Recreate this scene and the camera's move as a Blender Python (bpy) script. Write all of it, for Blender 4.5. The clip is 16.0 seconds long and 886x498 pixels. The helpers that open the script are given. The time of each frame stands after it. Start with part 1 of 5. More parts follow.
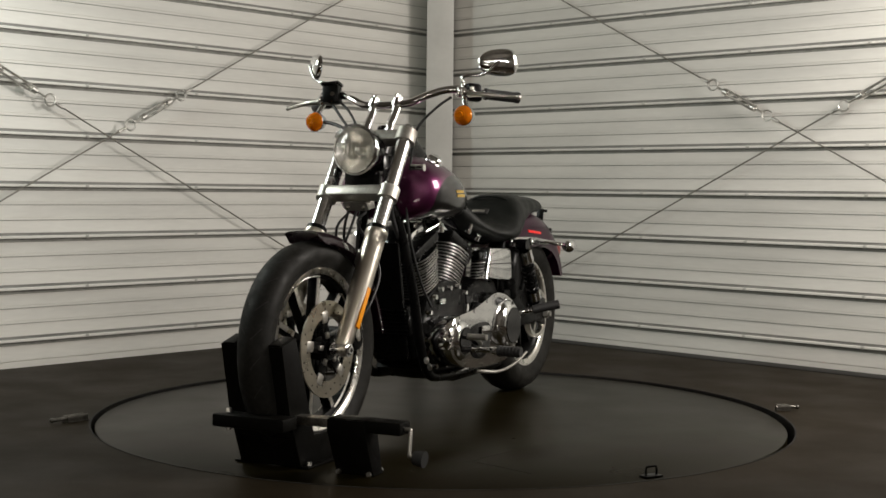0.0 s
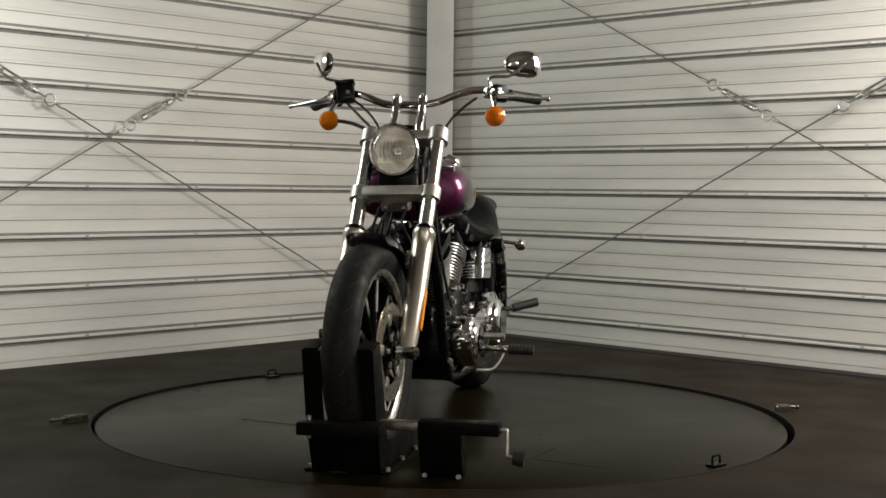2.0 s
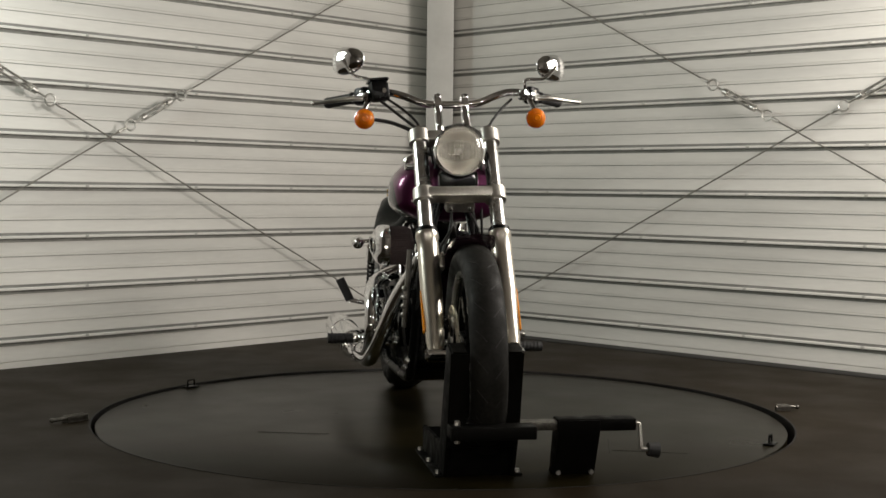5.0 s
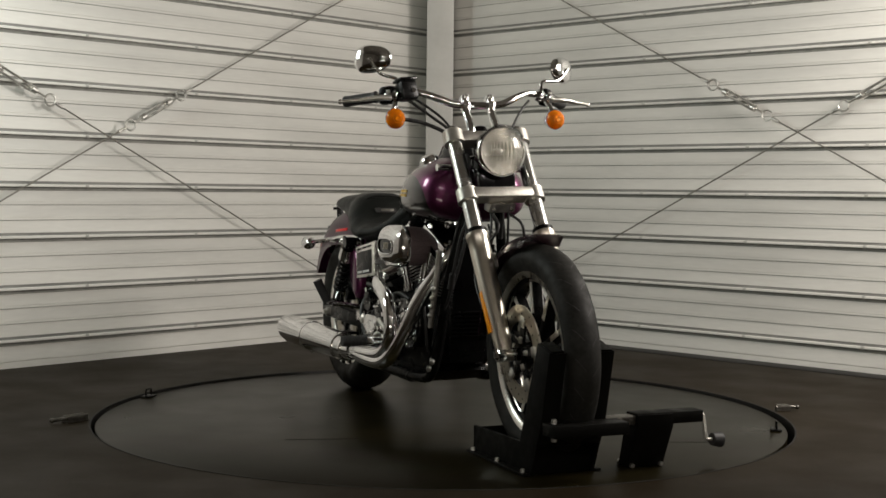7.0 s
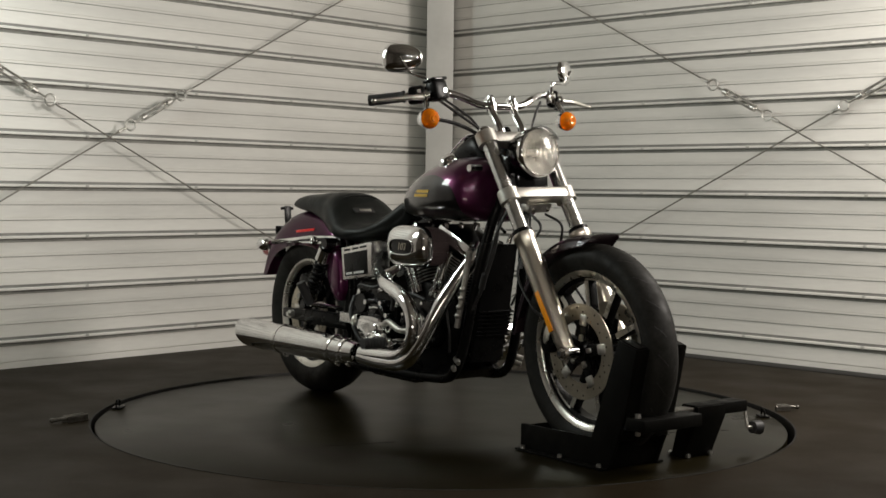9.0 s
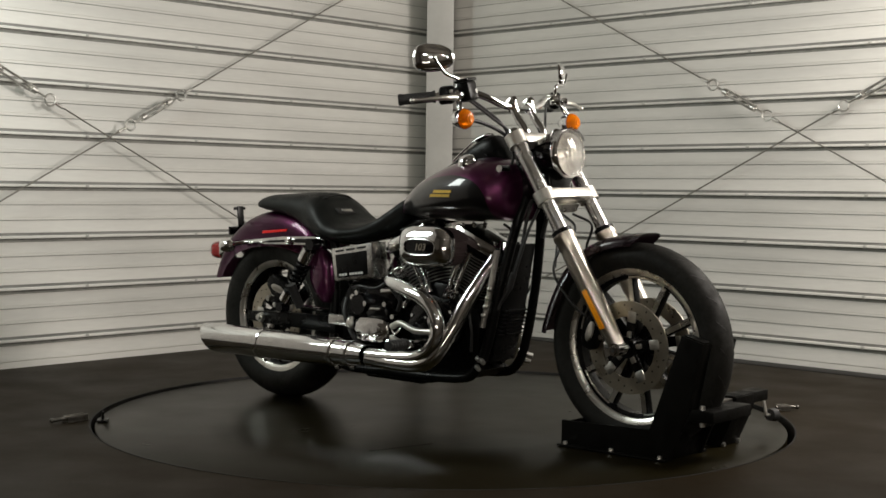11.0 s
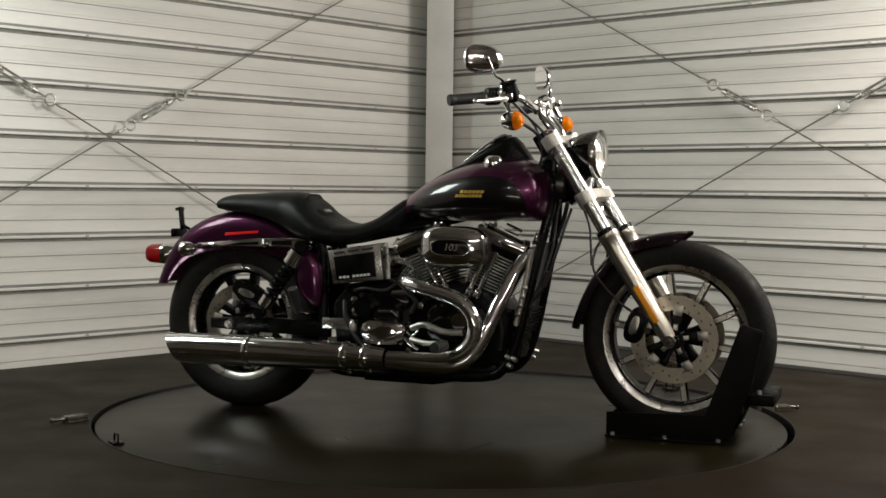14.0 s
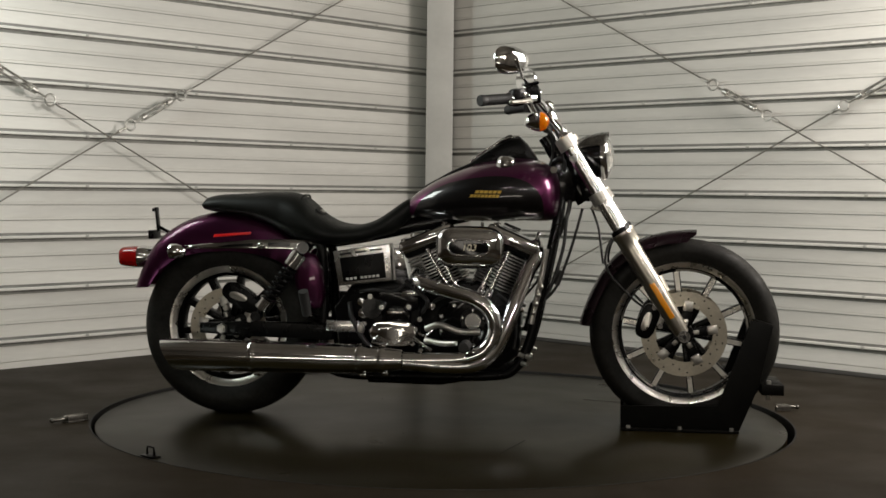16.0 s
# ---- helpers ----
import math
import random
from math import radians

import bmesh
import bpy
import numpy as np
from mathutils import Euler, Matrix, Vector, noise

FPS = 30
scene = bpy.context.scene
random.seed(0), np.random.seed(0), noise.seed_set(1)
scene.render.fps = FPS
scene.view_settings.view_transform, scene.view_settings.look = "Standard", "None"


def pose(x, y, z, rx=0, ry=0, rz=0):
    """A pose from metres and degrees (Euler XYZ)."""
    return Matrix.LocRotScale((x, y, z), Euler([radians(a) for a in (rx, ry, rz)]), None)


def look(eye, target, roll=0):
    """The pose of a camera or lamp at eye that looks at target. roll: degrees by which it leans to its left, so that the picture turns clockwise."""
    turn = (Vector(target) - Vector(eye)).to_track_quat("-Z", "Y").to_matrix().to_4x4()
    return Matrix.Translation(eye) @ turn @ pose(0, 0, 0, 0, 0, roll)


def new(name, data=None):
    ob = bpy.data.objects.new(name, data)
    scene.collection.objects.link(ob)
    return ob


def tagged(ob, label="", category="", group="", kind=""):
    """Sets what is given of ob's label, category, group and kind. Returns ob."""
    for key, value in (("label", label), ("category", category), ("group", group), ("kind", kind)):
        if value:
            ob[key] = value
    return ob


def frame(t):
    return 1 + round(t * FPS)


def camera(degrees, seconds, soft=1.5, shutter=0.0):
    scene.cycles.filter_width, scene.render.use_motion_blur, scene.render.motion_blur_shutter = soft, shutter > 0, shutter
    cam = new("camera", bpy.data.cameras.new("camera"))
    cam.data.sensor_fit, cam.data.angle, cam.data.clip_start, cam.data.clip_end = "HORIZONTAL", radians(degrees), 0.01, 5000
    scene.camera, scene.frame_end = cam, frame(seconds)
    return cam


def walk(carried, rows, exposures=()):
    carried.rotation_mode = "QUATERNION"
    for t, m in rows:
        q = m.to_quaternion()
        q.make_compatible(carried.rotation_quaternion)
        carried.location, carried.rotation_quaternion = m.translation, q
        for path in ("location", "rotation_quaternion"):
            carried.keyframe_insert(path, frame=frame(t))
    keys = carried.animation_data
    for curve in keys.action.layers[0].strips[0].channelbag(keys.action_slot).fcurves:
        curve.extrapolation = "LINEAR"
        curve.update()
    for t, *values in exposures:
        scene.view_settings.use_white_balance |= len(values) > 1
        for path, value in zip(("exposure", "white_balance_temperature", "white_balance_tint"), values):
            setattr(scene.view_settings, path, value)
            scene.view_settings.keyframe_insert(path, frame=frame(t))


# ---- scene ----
AX, AY = 0.7685, 0.0382          # where the turntable's axis passes the motorcycle
EYE = (-0.0005, -4.8606, 0.8187)
cam = camera(36.5, 16.0, 1.6)
VIEW = look(EYE, (-0.0005, -4.8606 + 10.0, 0.8187 - 0.4363), 0.66)
walk(cam, [(0.0, VIEW), (16.0, VIEW)])

# ---- world and light ----
world = bpy.data.worlds.new("world")
scene.world = world
world.use_nodes = True
world.node_tree.nodes["Background"].inputs[0].default_value = (0.5, 0.52, 0.5, 1)
world.node_tree.nodes["Background"].inputs[1].default_value = 0.008
scene.view_settings.exposure = 0.0


def area_lamp(place, target, width, height, watts, color):
    data = bpy.data.lights.new("unseen_flood", "AREA")
    data.shape, data.size, data.size_y, data.energy, data.color = "RECTANGLE", width, height, watts, color
    ob = new("unseen_flood", data)
    ob.matrix_world = look(place, target)
    return ob


# floods beside the view, each washing the wall across from it
area_lamp((2.35, -0.40, 1.95), (-1.9, 1.0, 0.45), 1.0, 1.0, 76, (1.0, 0.925, 0.85))
area_lamp((-2.1, -0.15, 1.95), (1.8, 1.1, 0.75), 0.6, 0.8, 24, (0.92, 1.0, 0.94))
# added unseen strip lamp before the back wall, for bright lines in the chrome
area_lamp((-1.9, -7.80, 0.20), (-1.9, 0.0, 0.20), 3.2, 0.36, 18, (1.0, 0.91, 0.77))
# the hall's own small lamps, behind and above the camera
for lamp_x, lamp_y, lamp_z, watts in ((-1.7, -5.0, 2.5, 26), (-1.2, -5.0, 2.5, 26), (-0.3, -6.0, 2.2, 40), (0.3, -6.0, 2.2, 40), (1.5, -5.0, 2.5, 48), (2.0, -5.0, 2.5, 48), (2.9, -4.5, 2.4, 58), (3.3, -4.5, 2.4, 58)):
    bulb = bpy.data.lights.new("hall_lamp", "POINT")
    bulb.energy, bulb.shadow_soft_size, bulb.color = watts * 0.62, 0.055, (1.0, 0.94, 0.86)
    new("hall_lamp", bulb).location = (lamp_x, lamp_y, lamp_z)


# ---- materials ----
def shade(name, color, rough=0.5, metal=0.0, grain=0.0, grain_size=60.0, bump=0.0, bump_size=200.0, coat=0.0, spec=0.5, wear=0.0, wear_size=4.0, stretch=(1, 1, 1)):
    """A surface with fine grain in its colour, large uneven wear in its gloss and a fine relief."""
    m = bpy.data.materials.new(name)
    m.use_nodes = True
    nt = m.node_tree
    b = nt.nodes["Principled BSDF"]
    b.inputs["Base Color"].default_value = (*color, 1)
    b.inputs["Roughness"].default_value = rough
    b.inputs["Metallic"].default_value = metal
    b.inputs["Coat Weight"].default_value = coat
    b.inputs["Coat Roughness"].default_value = 0.04
    b.inputs["Specular IOR Level"].default_value = spec
    tc = nt.nodes.new("ShaderNodeTexCoord")
    mp = nt.nodes.new("ShaderNodeMapping")
    mp.inputs["Scale"].default_value = stretch
    nt.links.new(tc.outputs["Object"], mp.inputs["Vector"])

    def tex(size, detail):
        n = nt.nodes.new("ShaderNodeTexNoise")
        n.inputs["Scale"].default_value, n.inputs["Detail"].default_value = size, detail
        nt.links.new(mp.outputs[0], n.inputs["Vector"])
        return n.outputs["Fac"]

    def span(socket, lo, hi, out_lo, out_hi):
        n = nt.nodes.new("ShaderNodeMapRange")
        for i, x in enumerate((lo, hi, out_lo, out_hi)):
            n.inputs[i + 1].default_value = x
        nt.links.new(socket, n.inputs[0])
        return n.outputs[0]

    if grain:
        a = span(tex(grain_size, 4), 0.3, 0.7, 1 - grain, 1 + grain)
        w = span(tex(wear_size, 5), 0.3, 0.7, 1 - wear, 1 + wear)
        mul = nt.nodes.new("ShaderNodeMath")
        mul.operation = "MULTIPLY"
        nt.links.new(a, mul.inputs[0])
        nt.links.new(w, mul.inputs[1])
        mix = nt.nodes.new("ShaderNodeVectorMath")
        mix.operation = "SCALE"
        mix.inputs[0].default_value = color
        nt.links.new(mul.outputs[0], mix.inputs["Scale"])
        nt.links.new(mix.outputs[0], b.inputs["Base Color"])
    if wear:
        r = span(tex(wear_size * 2.3, 6), 0.3, 0.7, max(0.02, rough * (1 - wear)), min(1, rough * (1 + wear) + 0.02))
        nt.links.new(r, b.inputs["Roughness"])
    if bump:
        n = nt.nodes.new("ShaderNodeBump")
        n.inputs["Strength"].default_value, n.inputs["Distance"].default_value = bump, 0.002
        nt.links.new(tex(bump_size, 3), n.inputs["Height"])
        nt.links.new(n.outputs[0], b.inputs["Normal"])
    return m


def principled(m):
    return m.node_tree.nodes["Principled BSDF"]


M_WALL = shade("painted_sheet_steel", (0.70, 0.69, 0.65), 0.42, 0.0, 0.03, 30, 0.06, 60, wear=0.18, wear_size=1.5, stretch=(0.4, 0.4, 3))
M_COLUMN = shade("painted_column", (0.50, 0.49, 0.46), 0.5, 0.0, 0.02, 40, 0.05, 90, wear=0.08)
M_FLOOR = shade("dark_floor_coating", (0.0175, 0.0122, 0.0064), 0.5, 0.0, 0.2, 90, 0.12, 160, spec=0.06, wear=0.14, wear_size=1.3)
M_TABLE = shade("turntable_deck", (0.0092, 0.0072, 0.0026), 0.29, 0.0, 0.22, 70, 0.05, 120, spec=0.085, wear=0.07, wear_size=1.7)
# near-black for slots and gaps; tread grooves and holes borrow it as shade
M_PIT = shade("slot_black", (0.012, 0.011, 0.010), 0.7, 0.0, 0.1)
# two greys that put the shade of the cladding's recesses into colour
M_JOINT_SHADE = shade("joint_shade_grey", (0.23, 0.23, 0.21), 0.6, 0.0, 0.2, 60, wear=0.2)
M_LAP_SHADE = shade("lap_shade_grey", (0.24, 0.238, 0.225), 0.5, 0.0, 0.1, 60, wear=0.2)
M_DARK = shade("dull_unseen_hall", (0.14, 0.125, 0.105), 0.8, 0.0, 0.15, 10, wear=0.3, wear_size=1.2)
M_CHROME = shade("chrome", (0.86, 0.86, 0.86), 0.07, 1.0, 0.02, 30, wear=0.13, wear_size=8)
M_BOWL = shade("bright_reflector", (0.92, 0.90, 0.86), 0.22, 0.88)
M_ALU = shade("polished_aluminium", (0.70, 0.68, 0.63), 0.29, 1.0, 0.05, 80, 0.04, 300, wear=0.12, wear_size=9)
M_STEEL = shade("brushed_steel", (0.60, 0.58, 0.54), 0.40, 1.0, 0.10, 120, 0.08, 400, wear=0.3, wear_size=12)
M_MACHINED = shade("machined_alloy", (0.80, 0.78, 0.73), 0.28, 1.0, 0.05, 120, 0.05, 400, wear=0.2, wear_size=10)
M_CLAMP = shade("dull_cast_alloy", (0.62, 0.60, 0.55), 0.44, 1.0, 0.06, 120, 0.05, 400, wear=0.15, wear_size=10)
M_DISC = shade("worn_disc_steel", (0.50, 0.46, 0.38), 0.33, 1.0, 0.06, 120, 0.03, 400, wear=0.2, wear_size=10)
M_SLIDER = shade("brushed_fork_alloy", (0.70, 0.655, 0.575), 0.28, 1.0, 0.01, 80)
M_BRUSHED = shade("satin_chrome", (0.72, 0.71, 0.69), 0.24, 1.0, 0.03, 90, wear=0.15, wear_size=9)
M_ZINC = shade("zinc_plated_steel", (0.62, 0.61, 0.58), 0.38, 1.0, 0.12, 150, 0.1, 300, wear=0.3, wear_size=20)
M_BLACK = shade("black_gloss_paint", (0.004, 0.004, 0.0045), 0.12, 0.0, 0.1, 60, spec=0.4, wear=0.4, wear_size=7)
M_SATIN = shade("black_satin_paint", (0.0026, 0.0026, 0.0026), 0.30, 0.0, 0.15, 90, 0.1, 300, spec=0.16, wear=0.25, wear_size=9)
M_CHOCK = shade("black_powder_coat", (0.0030, 0.0028, 0.0022), 0.5, 0.0, 0.2, 120, 0.2, 350, spec=0.10, wear=0.3, wear_size=10)
M_RUBBER = shade("tyre_rubber", (0.0115, 0.0110, 0.0092), 0.6, 0.0, 0.3, 90, 0.15, 250, spec=0.22, wear=0.3, wear_size=8)
M_GRIP = shade("grip_rubber", (0.022, 0.022, 0.022), 0.55, 0.0, 0.15, 100, 0.2, 300)
M_SEAT = shade("black_vinyl", (0.0048, 0.0056, 0.0048), 0.46, 0.0, 0.15, 160, 0.25, 450, spec=0.22, wear=0.2, wear_size=6)
M_CABLE = shade("black_cable", (0.018, 0.018, 0.018), 0.45, 0.0, 0.1)
M_ROPE = shade("steel_wire_rope", (0.30, 0.29, 0.26), 0.45, 1.0, 0.2, 300, 0.3, 500)
M_LATCH = shade("worn_dark_steel", (0.20, 0.19, 0.17), 0.4, 1.0, 0.25, 150, 0.2, 300, wear=0.3, wear_size=30)
M_FIN = shade("machined_fin_edge", (0.80, 0.79, 0.77), 0.30, 1.0, 0.05, 80)
M_GOLD = shade("gold_leaf", (0.75, 0.50, 0.10), 0.35, 0.5, 0.05)
M_WHITE = shade("white_print", (0.75, 0.75, 0.72), 0.5)
M_FILTER = shade("dark_filter_gauze", (0.10, 0.07, 0.07), 0.6, 0.3, 0.3, 300, 0.4, 500)


def lens(name, color, trans, rough=0.12):
    m = shade(name, color, rough)
    principled(m).inputs["Transmission Weight"].default_value = trans
    principled(m).inputs["IOR"].default_value = 1.45
    return m


M_AMBER = lens("amber_lens", (1.0, 0.29, 0.006), 0.5, 0.05)
M_RED = lens("red_lens", (0.40, 0.008, 0.008), 0.4)
M_GLASS = lens("clear_glass", (0.97, 0.97, 0.95), 1.0, 0.03)
M_REFLECT_AMBER = shade("amber_reflector", (1.0, 0.36, 0.01), 0.3, 0.0, 0.08, 400)
M_REFLECT_RED = shade("red_reflector", (0.85, 0.02, 0.02), 0.3, 0.0, 0.08, 400)
M_MIRROR = shade("mirror_silver", (0.9, 0.9, 0.9), 0.02, 1.0)


def purple_paint(name, two_tone):
    """Purple metallic with a clear coat; with two_tone a black panel low on both sides, as the tank is painted."""
    m = bpy.data.materials.new(name)
    m.use_nodes = True
    nt = m.node_tree
    b = principled(m)
    b.inputs["Metallic"].default_value, b.inputs["Roughness"].default_value = 0.75, 0.32
    b.inputs["Coat Weight"].default_value, b.inputs["Coat Roughness"].default_value = 1.0, 0.03
    tc = nt.nodes.new("ShaderNodeTexCoord")
    flakes = nt.nodes.new("ShaderNodeTexVoronoi")
    flakes.inputs["Scale"].default_value = 900
    nt.links.new(tc.outputs["Object"], flakes.inputs["Vector"])
    ramp = nt.nodes.new("ShaderNodeMapRange")
    for i, x in enumerate((0.0, 1.0, 0.75, 1.3)):
        ramp.inputs[i + 1].default_value = x
    nt.links.new(flakes.outputs["Distance"], ramp.inputs[0])
    tint = nt.nodes.new("ShaderNodeVectorMath")
    tint.operation = "SCALE"
    tint.inputs[0].default_value = (0.082, 0.0095, 0.050)
    nt.links.new(ramp.outputs[0], tint.inputs["Scale"])
    color = tint.outputs[0]
    if two_tone:
        parts = nt.nodes.new("ShaderNodeSeparateXYZ")
        nt.links.new(tc.outputs["Object"], parts.inputs[0])

        def calc(op, a, c):
            n = nt.nodes.new("ShaderNodeMath")
            n.operation = op
            for i, v in enumerate((a, c)):
                if isinstance(v, float):
                    n.inputs[i].default_value = v
                else:
                    nt.links.new(v, n.inputs[i])
            return n.outputs[0]
        # an oval leaning with the tank, wider than the tank is low
        dx = calc("DIVIDE", calc("SUBTRACT", parts.outputs[0], 0.905 - AX), 0.235)
        dz = calc("DIVIDE", calc("SUBTRACT", parts.outputs[2], calc("ADD", 0.722, calc("MULTIPLY", dx, 0.03))), 0.142)
        r = calc("ADD", calc("POWER", calc("ABSOLUTE", dx, 0.0), 2.6), calc("POWER", calc("ABSOLUTE", dz, 0.0), 2.2))
        panel = calc("LESS_THAN", r, 1.0)
        mix = nt.nodes.new("ShaderNodeMix")
        mix.data_type = "RGBA"
        nt.links.new(panel, mix.inputs[0])
        nt.links.new(color, mix.inputs[6])
        mix.inputs[7].default_value = (0.010, 0.009, 0.010, 1)
        color = mix.outputs[2]
    nt.links.new(color, b.inputs["Base Color"])
    return m


M_PURPLE = purple_paint("purple_metallic", False)
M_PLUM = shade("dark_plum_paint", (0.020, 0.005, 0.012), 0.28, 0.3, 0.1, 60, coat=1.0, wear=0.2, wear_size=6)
M_TANK = purple_paint("purple_and_black", True)


# ---- mesh tools ----
def part(name, bm, material, parent=None, label="", smooth=40, offset=None):
    """Links a bmesh as one mesh object, under a thing or under a part."""
    if offset:
        bmesh.ops.translate(bm, verts=bm.verts, vec=offset)
    bmesh.ops.recalc_face_normals(bm, faces=bm.faces)
    me = bpy.data.meshes.new(name)
    for f in bm.faces:
        f.smooth = smooth > 0
    if smooth:
        for e in bm.edges:
            if len(e.link_faces) == 2 and e.calc_face_angle(0) > radians(smooth):
                e.smooth = False
    bm.to_mesh(me)
    bm.free()
    me.materials.append(material)
    ob = new(name, me)
    if parent:
        ob.parent = parent
    if label:
        tagged(ob, label)
    return ob


def box(bm, c, s, m=None, bevel=0.0):
    mat = Matrix.Translation(c) @ (m or Matrix()) @ Matrix.Diagonal((*s, 1))
    r = bmesh.ops.create_cube(bm, size=1, matrix=mat)
    if bevel:
        vs = set(r["verts"])
        es = [e for e in bm.edges if e.verts[0] in vs and e.verts[1] in vs]
        bmesh.ops.bevel(bm, geom=es, offset=bevel, segments=2, profile=0.5, affect="EDGES")
    return bm


def frame_of(d):
    return Vector(d).to_track_quat("Z", "Y").to_matrix().to_4x4()


def rod(bm, p, q, r0, r1=None, n=20):
    p, q = Vector(p), Vector(q)
    d = q - p
    m = Matrix.Translation((p + q) / 2) @ frame_of(d)
    bmesh.ops.create_cone(bm, cap_ends=True, segments=n, radius1=r0, radius2=r0 if r1 is None else r1, depth=d.length, matrix=m)
    return bm


def ball(bm, c, r, s=(1, 1, 1), n=16):
    bmesh.ops.create_uvsphere(bm, u_segments=n, v_segments=n // 2 + 2, radius=r, matrix=Matrix.Translation(c) @ Matrix.Diagonal((*s, 1)))
    return bm


def spline(pts, steps=8):
    """A smooth line through the points."""
    p = [Vector(q) for q in pts]
    p = [2 * p[0] - p[1]] + p + [2 * p[-1] - p[-2]]
    out = []
    for i in range(1, len(p) - 2):
        a, b, c, d = p[i - 1:i + 3]
        for k in range(steps):
            t = k / steps
            out.append(0.5 * (2 * b + (c - a) * t + (2 * a - 5 * b + 4 * c - d) * t * t + (3 * b - a - 3 * c + d) * t ** 3))
    return out + [p[-2]]


def rings(bm, loops, closed_ends=True, closed_ring=True):
    """Skins a row of loops of equally many points."""
    vs = [[bm.verts.new(p) for p in loop] for loop in loops]
    n = len(vs[0])
    for a, b in zip(vs, vs[1:]):
        for i in range(n if closed_ring else n - 1):
            bm.faces.new((a[i], a[(i + 1) % n], b[(i + 1) % n], b[i]))
    if closed_ends and closed_ring:
        bm.faces.new(vs[0][::-1])
        bm.faces.new(vs[-1])
    return vs


def tube(bm, pts, r, n=12, steps=8, caps=True):
    """A bent tube; r is one radius or one for each given point."""
    line = spline(pts, steps) if steps > 1 else [Vector(p) for p in pts]
    rs = [r] * len(line) if not isinstance(r, (list, tuple)) else [
        r[min(i // steps, len(r) - 1)] * (1 - (i % steps) / steps) + r[min(i // steps + 1, len(r) - 1)] * (i % steps) / steps for i in range(len(line))]
    up = None
    loops = []
    for i, p in enumerate(line):
        d = (line[min(i + 1, len(line) - 1)] - line[max(i - 1, 0)]).normalized()
        if up is None:
            up = d.orthogonal().normalized()
        up = (up - d * up.dot(d)).normalized()
        side = d.cross(up)
        loops.append([p + (up * math.cos(a) + side * math.sin(a)) * rs[i] for a in (2 * math.pi * k / n for k in range(n))])
    rings(bm, loops, caps)
    return bm


def lathe(bm, profile, c, axis=(0, 1, 0), n=48, closed=False):
    """Turns (radius, height) pairs round an axis through c."""
    m = Matrix.Translation(c) @ frame_of(axis)
    prof = list(profile) + ([profile[0]] if closed else [])
    loops = [[m @ Vector((r * math.cos(a), r * math.sin(a), h)) for a in (2 * math.pi * k / n for k in range(n))] for r, h in prof]
    rings(bm, loops, False)
    bmesh.ops.remove_doubles(bm, verts=bm.verts, dist=1e-5)
    return bm


def slab(bm, outline, y0, y1, bevel=0.0):
    """A plate cut to an outline in x and z, from y0 to y1."""
    a = [bm.verts.new((x, y0, z)) for x, z in outline]
    b = [bm.verts.new((x, y1, z)) for x, z in outline]
    fs = [bm.faces.new(a), bm.faces.new(b[::-1])]
    n = len(outline)
    for i in range(n):
        bm.faces.new((a[i], a[(i + 1) % n], b[(i + 1) % n], b[i]))
    if bevel:
        es = {e for f in fs for e in f.edges}
        bmesh.ops.bevel(bm, geom=list(es), offset=bevel, segments=2, profile=0.5, affect="EDGES")
    return bm


def oval(cx, cz, rx, rz, power=2.0, n=32):
    out = []
    for k in range(n):
        a = 2 * math.pi * k / n
        c, s = math.cos(a), math.sin(a)
        out.append((cx + rx * math.copysign(abs(c) ** (2 / power), c), cz + rz * math.copysign(abs(s) ** (2 / power), s)))
    return out


def B():
    return bmesh.new()


# ---- the hall ----
CORNER = Vector((-0.029, 3.152, 0))
PITCH = 0.2307


